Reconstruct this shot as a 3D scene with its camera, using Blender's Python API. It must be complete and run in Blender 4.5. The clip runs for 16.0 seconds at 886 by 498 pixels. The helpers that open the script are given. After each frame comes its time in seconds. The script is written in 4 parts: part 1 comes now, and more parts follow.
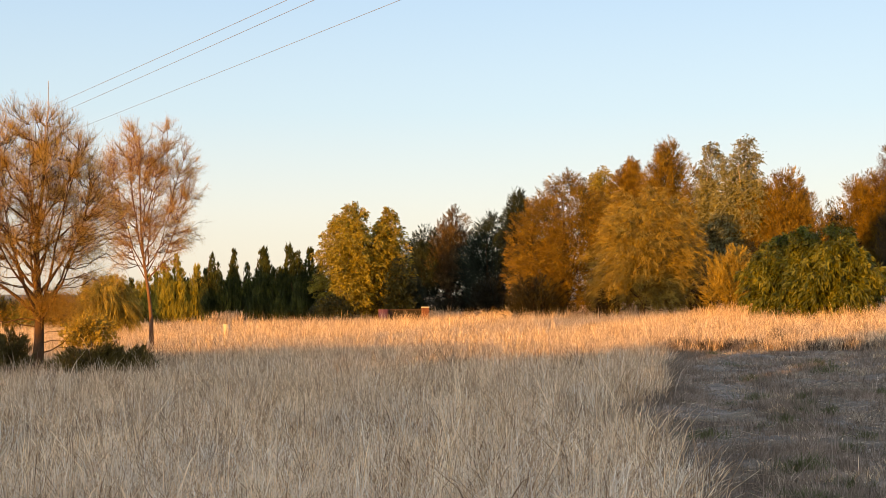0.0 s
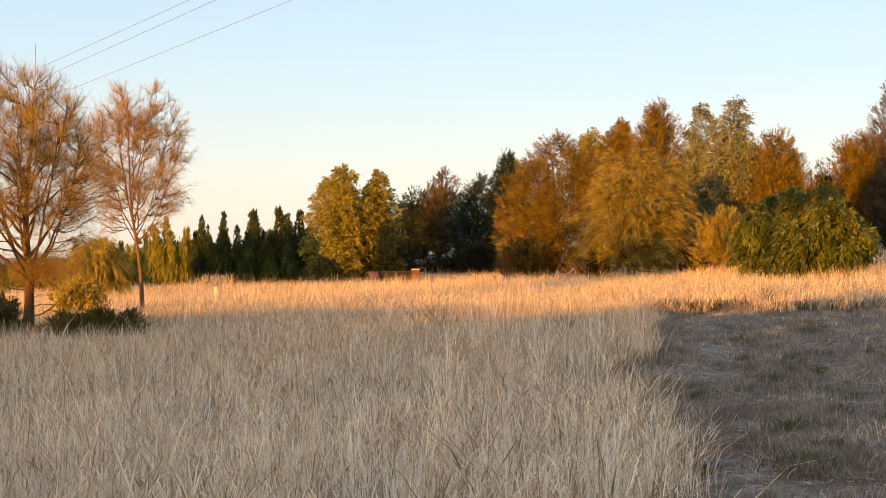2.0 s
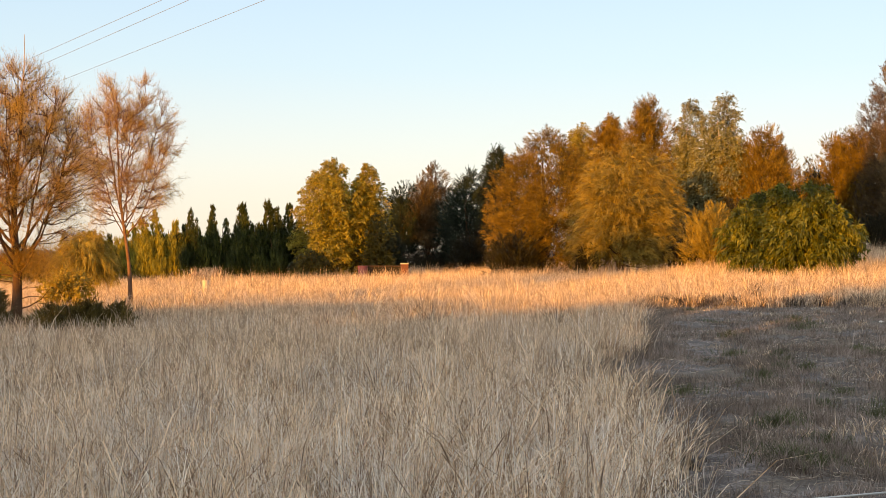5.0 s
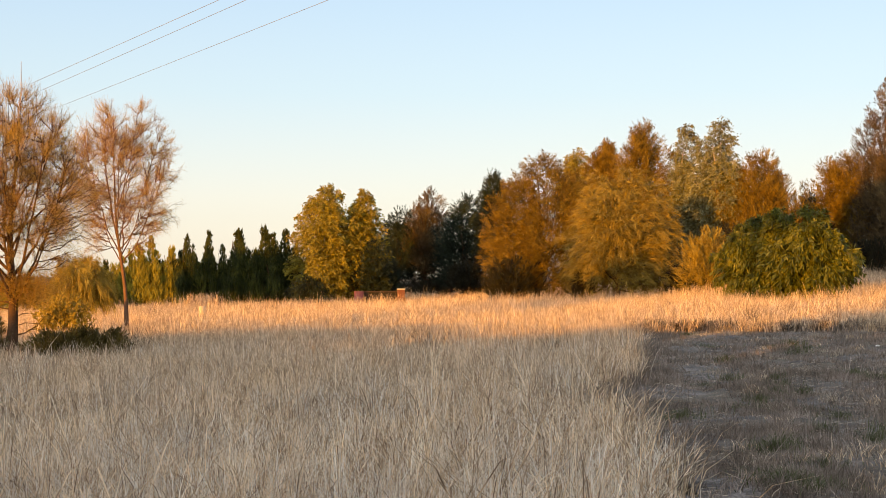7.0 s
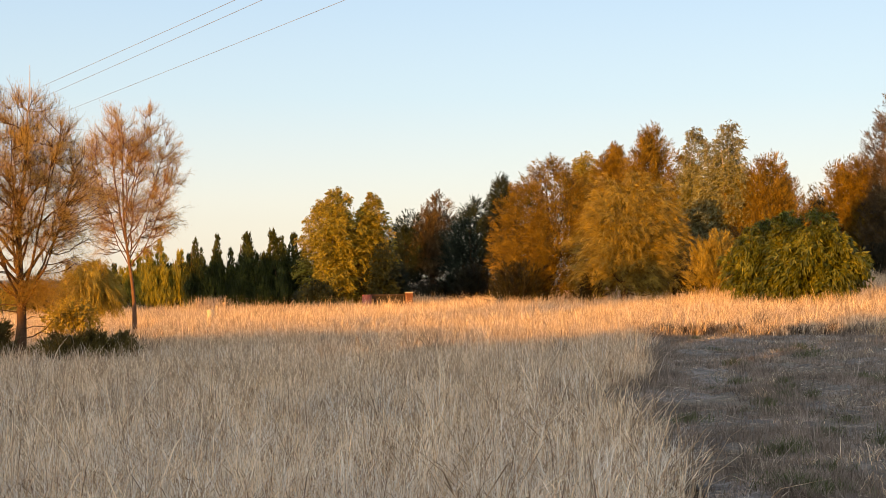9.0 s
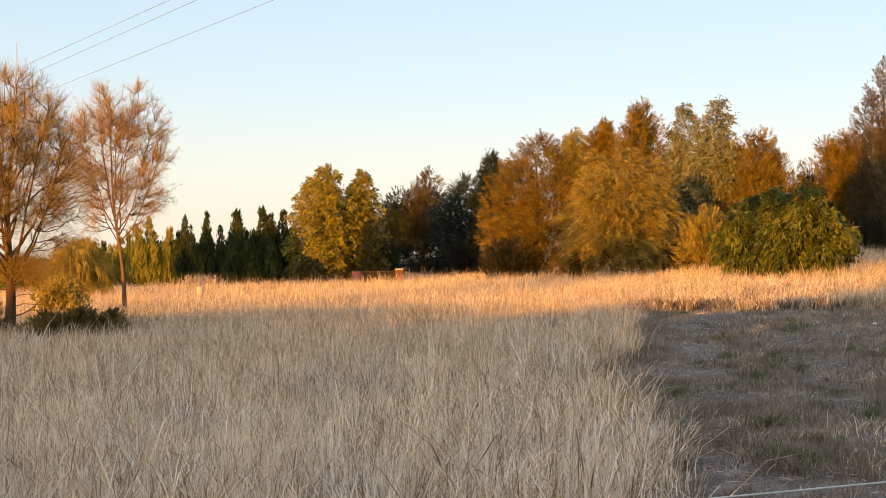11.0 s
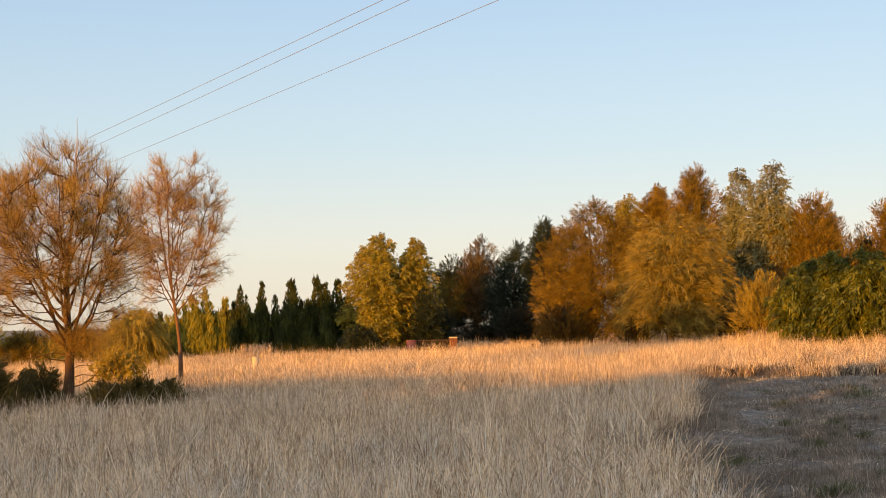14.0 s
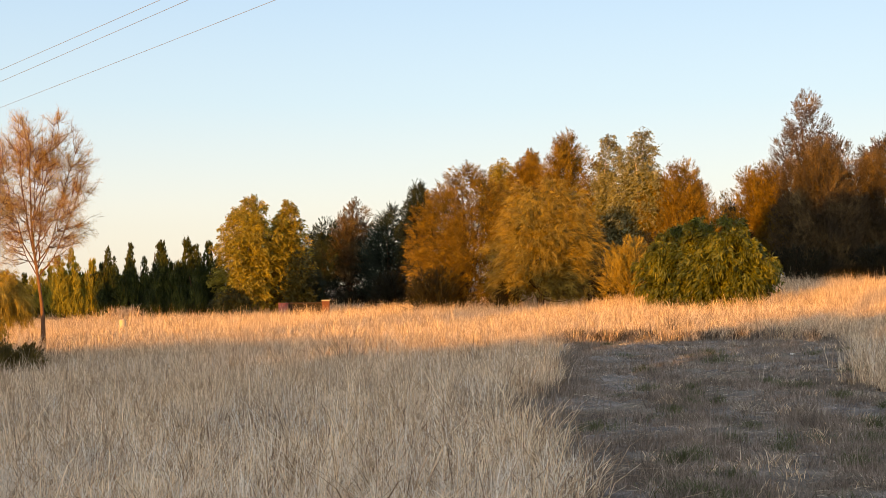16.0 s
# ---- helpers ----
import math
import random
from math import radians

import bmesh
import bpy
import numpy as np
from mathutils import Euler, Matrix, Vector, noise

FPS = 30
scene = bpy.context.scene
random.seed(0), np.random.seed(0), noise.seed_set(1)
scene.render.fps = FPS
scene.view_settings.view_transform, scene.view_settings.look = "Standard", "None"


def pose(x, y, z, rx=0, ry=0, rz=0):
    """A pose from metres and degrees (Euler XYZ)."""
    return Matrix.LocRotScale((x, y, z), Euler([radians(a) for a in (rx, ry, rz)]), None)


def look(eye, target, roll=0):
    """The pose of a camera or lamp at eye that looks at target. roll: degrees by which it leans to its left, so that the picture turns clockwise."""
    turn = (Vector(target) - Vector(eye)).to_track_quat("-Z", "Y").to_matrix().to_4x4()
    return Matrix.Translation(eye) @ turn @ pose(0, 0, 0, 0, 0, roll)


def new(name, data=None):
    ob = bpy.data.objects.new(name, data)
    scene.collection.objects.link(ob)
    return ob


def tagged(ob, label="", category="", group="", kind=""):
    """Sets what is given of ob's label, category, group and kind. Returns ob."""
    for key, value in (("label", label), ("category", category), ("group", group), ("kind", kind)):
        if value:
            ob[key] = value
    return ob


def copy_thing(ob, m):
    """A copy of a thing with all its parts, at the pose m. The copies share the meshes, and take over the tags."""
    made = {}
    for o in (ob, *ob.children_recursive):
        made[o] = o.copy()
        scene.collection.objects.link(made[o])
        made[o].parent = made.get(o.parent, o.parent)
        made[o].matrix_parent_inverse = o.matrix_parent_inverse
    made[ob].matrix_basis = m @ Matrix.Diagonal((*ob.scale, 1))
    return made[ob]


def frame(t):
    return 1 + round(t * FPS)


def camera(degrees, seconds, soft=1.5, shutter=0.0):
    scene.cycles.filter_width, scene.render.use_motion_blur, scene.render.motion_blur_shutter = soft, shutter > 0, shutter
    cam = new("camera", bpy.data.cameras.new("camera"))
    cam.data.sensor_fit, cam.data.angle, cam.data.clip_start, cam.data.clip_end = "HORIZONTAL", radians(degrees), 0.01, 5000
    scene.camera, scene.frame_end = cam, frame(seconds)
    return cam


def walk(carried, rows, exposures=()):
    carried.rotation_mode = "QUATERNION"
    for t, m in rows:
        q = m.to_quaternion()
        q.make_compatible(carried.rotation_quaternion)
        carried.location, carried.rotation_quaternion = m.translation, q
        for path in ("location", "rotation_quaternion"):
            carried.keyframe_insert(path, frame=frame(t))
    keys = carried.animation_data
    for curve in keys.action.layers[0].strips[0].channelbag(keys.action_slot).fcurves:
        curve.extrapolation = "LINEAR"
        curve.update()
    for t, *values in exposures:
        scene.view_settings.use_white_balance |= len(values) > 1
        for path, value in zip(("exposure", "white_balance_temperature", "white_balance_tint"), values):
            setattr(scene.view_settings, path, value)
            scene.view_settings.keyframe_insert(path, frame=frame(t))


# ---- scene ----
# The eye in metres and its turn in degrees (tilt, roll, heading), standing behind a wire fence.
STAND = (
    (0.0, 0.0000, 0.0000, 1.6500, 91.990, 0.000, 0.000),
    (0.5, -0.0175, 0.0070, 1.6646, 91.607, -0.018, 0.008),
    (1.0, -0.0115, 0.0048, 1.6571, 91.073, -0.246, -0.007),
    (1.5, -0.0143, 0.0068, 1.6603, 90.576, -0.339, -0.172),
    (2.0, -0.0124, 0.0045, 1.6529, 90.297, -0.219, -0.447),
    (2.5, -0.0223, -0.0007, 1.6542, 90.206, 0.119, -0.720),
    (3.0, -0.0234, -0.0010, 1.6478, 90.171, 0.356, -0.847),
    (3.5, -0.0249, -0.0008, 1.6465, 89.998, 0.296, -0.787),
    (6.0, -0.0136, 0.0017, 1.6485, 90.260, -0.041, -1.069),
    (6.5, -0.0172, -0.0043, 1.6484, 90.820, -0.024, -1.124),
    (7.0, -0.0099, -0.0049, 1.6465, 91.186, -0.057, -1.085),
    (7.5, -0.0023, -0.0057, 1.6455, 91.383, -0.085, -1.008),
    (8.0, -0.0067, -0.0053, 1.6512, 91.481, -0.103, -0.940),
    (8.5, -0.0123, -0.0025, 1.6477, 91.486, -0.020, -0.855),
    (9.0, -0.0061, -0.0020, 1.6442, 91.338, -0.059, -0.731),
    (11.5, 0.0092, -0.0067, 1.6302, 90.223, -0.359, -1.478),
    (12.0, 0.0104, -0.0158, 1.6332, 90.592, -0.290, -1.965),
    (12.5, 0.0095, -0.0202, 1.6436, 91.344, -0.075, -2.449),
    (13.0, 0.0210, -0.0264, 1.6399, 92.633, -0.353, -3.478),
    (13.5, 0.0083, -0.0145, 1.6419, 93.894, -0.734, -1.997),
    (14.0, -0.0141, -0.0008, 1.6304, 93.353, -0.727, 1.183),
    (14.5, 0.0150, 0.0128, 1.6224, 90.525, -1.412, 3.091),
    (15.0, 0.0412, 0.0036, 1.6472, 90.065, -1.275, 1.937),
    (15.5, 0.0874, 0.0125, 1.6681, 90.946, -0.658, -1.588),
    (16.0, 0.1269, 0.0184, 1.6864, 91.610, -0.486, -4.334),
)


# The camera's own metering: seconds, stops.
LIGHT_METER = ((0.0, 1.29), (1.5, 1.36), (3.5, 1.39), (6.0, 1.38), (7.0, 1.34), (9.0, 1.29), (11.5, 1.39), (12.5, 1.33), (13.0, 1.26), (13.5, 1.21), (14.0, 1.16),
               (14.5, 1.32), (15.0, 1.36), (15.5, 1.34), (16.0, 1.31))


def stand(x, y, z, tilt, roll, heading):
    """The camera's pose: turned about its own axis first, then tilted, then swung round."""
    return (Matrix.Translation((x, y, z)) @ Matrix.Rotation(radians(heading), 4, "Z")
            @ Matrix.Rotation(radians(tilt), 4, "X") @ Matrix.Rotation(radians(roll), 4, "Z"))


cam = camera(38.0, 16.0, soft=0.7)
walk(cam, [(t, stand(*p)) for t, *p in STAND], exposures=LIGHT_METER)

# ---- sky and sun ----
SUN_UP, SUN_LEFT = 4.5, 30.0
world = bpy.data.worlds.new("evening_sky")
scene.world = world
world.use_nodes = True
wn = world.node_tree.nodes
sky = wn.new("ShaderNodeTexSky")
sky.sky_type, sky.sun_disc = "NISHITA", False
sky.sun_elevation, sky.sun_rotation = radians(SUN_UP), radians(180 + SUN_LEFT)
sky.air_density, sky.dust_density, sky.ozone_density = 1.0, 0.6, 2.0
pale = wn.new("ShaderNodeHueSaturation")
pale.inputs["Saturation"].default_value, pale.inputs["Value"].default_value = 0.5, 1.0
world.node_tree.links.new(sky.outputs["Color"], pale.inputs["Color"])
# evening haze: cream at the horizon, clear blue overhead, alike all round
coord, rise_of = wn.new("ShaderNodeTexCoord"), wn.new("ShaderNodeSeparateXYZ")
world.node_tree.links.new(coord.outputs["Generated"], rise_of.inputs["Vector"])
haze = wn.new("ShaderNodeValToRGB")
for k, (at, col) in enumerate(((0.0, (5.9, 5.2, 4.1)), (0.06, (5.6, 5.3, 4.7)), (0.14, (4.2, 5.1, 5.6)), (0.26, (2.85, 4.2, 5.8)), (0.5, (3.9, 4.7, 5.7)), (1.0, (4.2, 4.8, 5.7)))):
    el = haze.color_ramp.elements[k] if k < 2 else haze.color_ramp.elements.new(at)
    el.position, el.color = at, (*[c / 6 for c in col], 1)
world.node_tree.links.new(rise_of.outputs["Z"], haze.inputs["Fac"])
lift = wn.new("ShaderNodeVectorMath")
lift.operation = "SCALE"
lift.inputs["Scale"].default_value = 3.0
world.node_tree.links.new(haze.outputs["Color"], lift.inputs["Vector"])
blend = wn.new("ShaderNodeMix")
blend.data_type = "RGBA"
blend.inputs["Factor"].default_value = 0.7
world.node_tree.links.new(pale.outputs["Color"], blend.inputs["A"])
world.node_tree.links.new(lift.outputs["Vector"], blend.inputs["B"])
# the broad warm glow round the low sun
s_az, s_el = radians(SUN_LEFT), radians(SUN_UP)
to_sun = Vector((-math.sin(s_az) * math.cos(s_el), -math.cos(s_az) * math.cos(s_el), math.sin(s_el)))
toward = wn.new("ShaderNodeVectorMath")
toward.operation = "DOT_PRODUCT"
toward.inputs[1].default_value = to_sun
world.node_tree.links.new(coord.outputs["Generated"], toward.inputs[0])
near_sun = wn.new("ShaderNodeMapRange")
near_sun.interpolation_type = "SMOOTHSTEP"
near_sun.inputs["From Min"].default_value, near_sun.inputs["From Max"].default_value = -0.1, 1.0
near_sun.inputs["To Max"].default_value = 3.2
world.node_tree.links.new(toward.outputs["Value"], near_sun.inputs["Value"])
glow = wn.new("ShaderNodeVectorMath")
glow.operation = "SCALE"
glow.inputs[0].default_value = (1.0, 0.84, 0.68)
world.node_tree.links.new(near_sun.outputs["Result"], glow.inputs["Scale"])
total = wn.new("ShaderNodeVectorMath")
total.operation = "ADD"
world.node_tree.links.new(blend.outputs["Result"], total.inputs[0])
world.node_tree.links.new(glow.outputs["Vector"], total.inputs[1])
world.node_tree.links.new(total.outputs["Vector"], wn["Background"].inputs["Color"])
wn["Background"].inputs["Strength"].default_value = 0.138

sun_data = bpy.data.lights.new("sun", "SUN")
sun_data.energy, sun_data.angle, sun_data.color = 4.7, radians(0.45), (1.0, 0.41, 0.004)
sun = new("sun", sun_data)
sun.matrix_world = look(to_sun * 200, (0, 0, 0))


# ---- materials ----
def mat(name):
    m = bpy.data.materials.new(name)
    m.use_nodes = True
    return m, m.node_tree.nodes, m.node_tree.links, m.node_tree.nodes["Principled BSDF"]


def ramp_node(nodes, stops):
    r = nodes.new("ShaderNodeValToRGB")
    els = r.color_ramp.elements
    while len(els) < len(stops):
        els.new(0.5)
    for e, (at, col) in zip(els, stops):
        e.position, e.color = at, (*col, 1)
    return r


def noise_node(nodes, links, scale, detail=4, coord="Object"):
    tc = nodes.new("ShaderNodeTexCoord")
    n = nodes.new("ShaderNodeTexNoise")
    n.inputs["Scale"].default_value, n.inputs["Detail"].default_value = scale, detail
    links.new(tc.outputs[coord], n.inputs["Vector"])
    return n


def leafy(name, stops, patch=0.6, rough=0.6, through_light=0.25, spread=0.55, bundle=0.0, tint=0.0):
    """Foliage: each leaf has its own shade out of the ramp, shifted in patches, and lets a little light through."""
    m, nodes, links, bsdf = mat(name)
    geo = nodes.new("ShaderNodeNewGeometry")
    n = noise_node(nodes, links, patch, 3)
    mix = nodes.new("ShaderNodeMix")
    mix.inputs["Factor"].default_value = spread
    if bundle:
        # neighbouring stems share a shade in narrow upright bundles
        where, squash = nodes.new("ShaderNodeTexCoord"), nodes.new("ShaderNodeMapping")
        squash.inputs["Scale"].default_value = (1.0, 1.0, 0.12)
        links.new(where.outputs["Object"], squash.inputs["Vector"])
        fine = nodes.new("ShaderNodeTexNoise")
        fine.inputs["Scale"].default_value, fine.inputs["Detail"].default_value = bundle, 1.0
        links.new(squash.outputs["Vector"], fine.inputs["Vector"])
        wide = nodes.new("ShaderNodeMapRange")
        wide.inputs["From Min"].default_value, wide.inputs["From Max"].default_value = 0.32, 0.68
        links.new(fine.outputs["Fac"], wide.inputs["Value"])
        half = nodes.new("ShaderNodeMix")
        half.inputs["Factor"].default_value = 0.6
        links.new(geo.outputs["Random Per Island"], half.inputs["A"])
        links.new(wide.outputs["Result"], half.inputs["B"])
        more = nodes.new("ShaderNodeMapRange")
        more.inputs["From Min"].default_value, more.inputs["From Max"].default_value = 0.2, 0.8
        links.new(half.outputs["Result"], more.inputs["Value"])
        links.new(more.outputs["Result"], mix.inputs["A"])
    else:
        links.new(geo.outputs["Random Per Island"], mix.inputs["A"])
    stretch = nodes.new("ShaderNodeMapRange")
    stretch.inputs["From Min"].default_value, stretch.inputs["From Max"].default_value = 0.3, 0.7
    links.new(n.outputs["Fac"], stretch.inputs["Value"])
    links.new(stretch.outputs["Result"], mix.inputs["B"])
    r = ramp_node(nodes, stops)
    links.new(mix.outputs["Result"], r.inputs["Fac"])
    colour = r.outputs["Color"]
    if tint:
        # weathered grey stands beside tan and rusty stands
        stand_noise = noise_node(nodes, links, tint, 3)
        hues = ramp_node(nodes, [(0.34, (0.80, 0.84, 0.90)), (0.5, (1.0, 1.0, 1.0)), (0.66, (1.03, 1.0, 0.93))])
        links.new(stand_noise.outputs["Fac"], hues.inputs["Fac"])
        both_hues = nodes.new("ShaderNodeMix")
        both_hues.data_type, both_hues.blend_type = "RGBA", "MULTIPLY"
        both_hues.inputs["Factor"].default_value = 1.0
        links.new(colour, both_hues.inputs["A"])
        links.new(hues.outputs["Color"], both_hues.inputs["B"])
        colour = both_hues.outputs["Result"]
    links.new(colour, bsdf.inputs["Base Color"])
    bsdf.inputs["Roughness"].default_value = rough
    bsdf.inputs["Specular IOR Level"].default_value = 0.25
    tr = nodes.new("ShaderNodeBsdfTranslucent")
    links.new(colour, tr.inputs["Color"])
    ms = nodes.new("ShaderNodeMixShader")
    ms.inputs["Fac"].default_value = through_light
    links.new(bsdf.outputs["BSDF"], ms.inputs[1])
    links.new(tr.outputs["BSDF"], ms.inputs[2])
    links.new(ms.outputs["Shader"], nodes["Material Output"].inputs["Surface"])
    return m


def rough_stuff(name, stops, scale=3.0, fine=40.0, bump=0.3, rough=0.85):
    """Bark, timber, brick, soil: two scales of noise in the colour, and fine relief."""
    m, nodes, links, bsdf = mat(name)
    a, b = noise_node(nodes, links, scale, 5), noise_node(nodes, links, fine, 3)
    mix = nodes.new("ShaderNodeMix")
    mix.inputs["Factor"].default_value = 0.4
    links.new(a.outputs["Fac"], mix.inputs["A"])
    links.new(b.outputs["Fac"], mix.inputs["B"])
    r = ramp_node(nodes, stops)
    links.new(mix.outputs["Result"], r.inputs["Fac"])
    links.new(r.outputs["Color"], bsdf.inputs["Base Color"])
    bp = nodes.new("ShaderNodeBump")
    bp.inputs["Strength"].default_value, bp.inputs["Distance"].default_value = bump, 0.03
    links.new(b.outputs["Fac"], bp.inputs["Height"])
    links.new(bp.outputs["Normal"], bsdf.inputs["Normal"])
    bsdf.inputs["Roughness"].default_value = rough
    bsdf.inputs["Specular IOR Level"].default_value = 0.2
    return m


M_STRAW = leafy("dry_straw", [(0, (0.12, 0.08, 0.05044)), (0.3, (0.31, 0.2129, 0.134)), (0.55, (0.6, 0.4356, 0.2827)), (0.72, (0.88, 0.683, 0.4662)), (1, (0.96, 0.8117, 0.615))], 2.6, 0.55, 0.35, 0.3, 14.0, 1.1)
M_STALK = leafy("bleached_stalks", [(0, (0.4845, 0.3966, 0.2971)), (0.5, (0.8075, 0.7004, 0.5729)), (1, (0.969, 0.8961, 0.7957))], 0.5, 0.5, 0.2, 0.2, 0.0, 1.1)
M_LITTER = leafy("cut_straw_litter", [(0.0, (0.16, 0.125, 0.09)), (0.5, (0.34, 0.28, 0.21)), (1.0, (0.62, 0.54, 0.44))], 1.0, 0.6, 0.1, 0.25)
M_WEED = leafy("dark_brown_weeds", [(0.0, (0.02, 0.014, 0.009)), (0.5, (0.05, 0.035, 0.022)), (1.0, (0.10, 0.072, 0.045))], 1.0)
M_SHORT = leafy("short_dry_grass", [(0, (0.06, 0.048, 0.03696)), (0.4, (0.15, 0.118, 0.09296)), (0.7, (0.27, 0.218, 0.1792)), (1, (0.5, 0.425, 0.3752))], 1.4, 0.6, 0.15, 0.45)
M_GREENGRASS = leafy("green_grass", [(0.0, (0.045, 0.052, 0.02)), (0.5, (0.085, 0.095, 0.04)), (1.0, (0.17, 0.165, 0.08))], 2.0)
M_SHEOAK = leafy("rusty_sheoak_needles", [(0, (0.02943, 0.01785, 0.0029)), (0.4, (0.1239, 0.07653, 0.0073)), (0.75, (0.225, 0.1446, 0.0115)), (1, (0.3214, 0.2168, 0.0232))], 1.7, 0.6, 0.28, 0.75)
M_WEEPING = leafy("olive_sheoak_needles", [(0.0, (0.06407, 0.04675, 0.009555)), (0.4, (0.1923, 0.14, 0.02394)), (0.75, (0.2992, 0.2176, 0.03644)), (1.0, (0.4062, 0.3078, 0.0651))], 1.7, 0.6, 0.28, 0.72)
# M_SHEOAK's needles darkened: shade on the trees is put into the colour.
M_SHADEBROWN = leafy("shaded_brown_needles", [(0, (0.0194, 0.01487, 0.01159)), (0.4, (0.0647, 0.04507, 0.02318)), (0.75, (0.1375, 0.09657, 0.0425)), (1, (0.2748, 0.1916, 0.07728))], 0.8, 0.6, 0.3, 0.72)
M_THIN = leafy("thin_brown_needles", [(0, (0.1291, 0.07551, 0.01961)), (0.4, (0.31, 0.1888, 0.03913)), (0.75, (0.4649, 0.2986, 0.05444)), (1, (0.5812, 0.4021, 0.09795))], 0.7, 0.6, 0.5)
# Near copy of M_THIN, toned apart to offset shade on the slender sheoak.
M_SPARSE = leafy("shade_offset_brown_needles", [(0.0, (0.141, 0.08229, 0.02107)), (0.4, (0.3144, 0.1902, 0.04213)), (0.75, (0.4553, 0.2879, 0.05896)), (1.0, (0.5637, 0.3804, 0.1011))], 0.7, 0.6, 0.4)
M_GUM = leafy("gum_leaves", [(0.0, (0.0495, 0.042, 0.0064)), (0.35, (0.1583, 0.1278, 0.0144)), (0.75, (0.2869, 0.2347, 0.024)), (1.0, (0.4155, 0.3597, 0.064))], 1.7, 0.45)
M_PALEGUM = leafy("pale_gum_leaves", [(0, (0.04656, 0.0464, 0.024)), (0.4, (0.1397, 0.1344, 0.06)), (0.75, (0.2328, 0.224, 0.108)), (1, (0.3725, 0.352, 0.24))], 0.8, 0.4)
# Dark green, with shade on the trees behind put into the colour.
M_DARK = leafy("shaded_dark_green_foliage", [(0, (0.007344, 0.01231, 0.00816)), (0.5, (0.01771, 0.02644, 0.01632)), (1, (0.05012, 0.06202, 0.03264))], 0.8)
M_CYPRESS = leafy("cypress_foliage", [(0, (0.0108, 0.01917, 0.004424)), (0.5, (0.03067, 0.04021, 0.006912)), (1, (0.1214, 0.1208, 0.01686))], 0.9)
M_YELLOW = leafy("yellow_shrub_foliage", [(0, (0.1076, 0.07452, 0.01032)), (0.5, (0.2512, 0.1822, 0.02418)), (1, (0.4037, 0.3146, 0.0552))], 1.5)
# Lit copy of M_CYPRESS: evening sun is put into its golden green.
M_SUNCYP = leafy("sunlit_cypress_foliage", [(0, (0.06318, 0.06568, 0.00864)), (0.5, (0.2106, 0.1872, 0.02016)), (1, (0.4423, 0.3557, 0.0432))], 0.9)
M_BUSH = leafy("bright_green_leaves", [(0, (0.01804, 0.0249, 0.003649)), (0.5, (0.07678, 0.08539, 0.009124)), (1, (0.2166, 0.2046, 0.02555))], 1.6, 0.45, 0.3, 0.6)
# Kept very dark: shade at the trees' feet is put into this colour.
M_SHRUB = leafy("shade_dark_shrub_foliage", [(0, (0.006336, 0.005632, 0.003456)), (0.5, (0.01672, 0.01496, 0.006912)), (1, (0.04365, 0.03731, 0.01382))], 1.5)
M_OLIVESHRUB = leafy("olive_shrub_foliage", [(0, (0.02625, 0.0198, 0.00525)), (0.5, (0.075, 0.05775, 0.0126)), (1, (0.1875, 0.1403, 0.0273))], 2.0)
M_BARK = rough_stuff("brown_bark", [(0.3, (0.035, 0.0189, 0.0098)), (0.55, (0.077, 0.042, 0.021)), (0.75, (0.133, 0.077, 0.0385))], 4, 30, 0.6)
M_REDBARK = rough_stuff("reddish_bark", [(0.3, (0.0744, 0.0385, 0.0225)), (0.55, (0.1364, 0.0715, 0.04)), (0.75, (0.1984, 0.1155, 0.07))], 4, 30, 0.5)
M_GUMBARK = rough_stuff("pale_gum_bark", [(0.3, (0.16, 0.13, 0.10)), (0.55, (0.34, 0.29, 0.23)), (0.75, (0.5, 0.45, 0.38))], 3, 25, 0.3)


def earth(name, stops_a, stops_b):
    """Soil or litter: two mixtures in patches, with fine relief."""
    m, nodes, links, bsdf = mat(name)
    big, mid, fine = (noise_node(nodes, links, q, d) for q, d in ((0.8, 4), (4.0, 5), (45.0, 4)))
    mix = nodes.new("ShaderNodeMix")
    mix.inputs["Factor"].default_value = 0.45
    links.new(mid.outputs["Fac"], mix.inputs["A"])
    links.new(fine.outputs["Fac"], mix.inputs["B"])
    first, second = ramp_node(nodes, stops_a), ramp_node(nodes, stops_b)
    for r in (first, second):
        links.new(mix.outputs["Result"], r.inputs["Fac"])
    sel = nodes.new("ShaderNodeMapRange")
    sel.inputs["From Min"].default_value, sel.inputs["From Max"].default_value = 0.42, 0.58
    links.new(big.outputs["Fac"], sel.inputs["Value"])
    cm = nodes.new("ShaderNodeMix")
    cm.data_type = "RGBA"
    links.new(sel.outputs["Result"], cm.inputs["Factor"])
    links.new(first.outputs["Color"], cm.inputs["A"])
    links.new(second.outputs["Color"], cm.inputs["B"])
    links.new(cm.outputs["Result"], bsdf.inputs["Base Color"])
    bp = nodes.new("ShaderNodeBump")
    bp.inputs["Strength"].default_value, bp.inputs["Distance"].default_value = 0.9, 0.05
    links.new(mix.outputs["Result"], bp.inputs["Height"])
    links.new(bp.outputs["Normal"], bsdf.inputs["Normal"])
    bsdf.inputs["Roughness"].default_value = 0.95
    return m


M_GROUND = earth("straw_litter", [(0.32, (0.055, 0.042, 0.028)), (0.5, (0.105, 0.08, 0.052)), (0.68, (0.17, 0.132, 0.09))],
                 [(0.32, (0.075, 0.057, 0.037)), (0.5, (0.145, 0.113, 0.074)), (0.68, (0.24, 0.19, 0.128))])
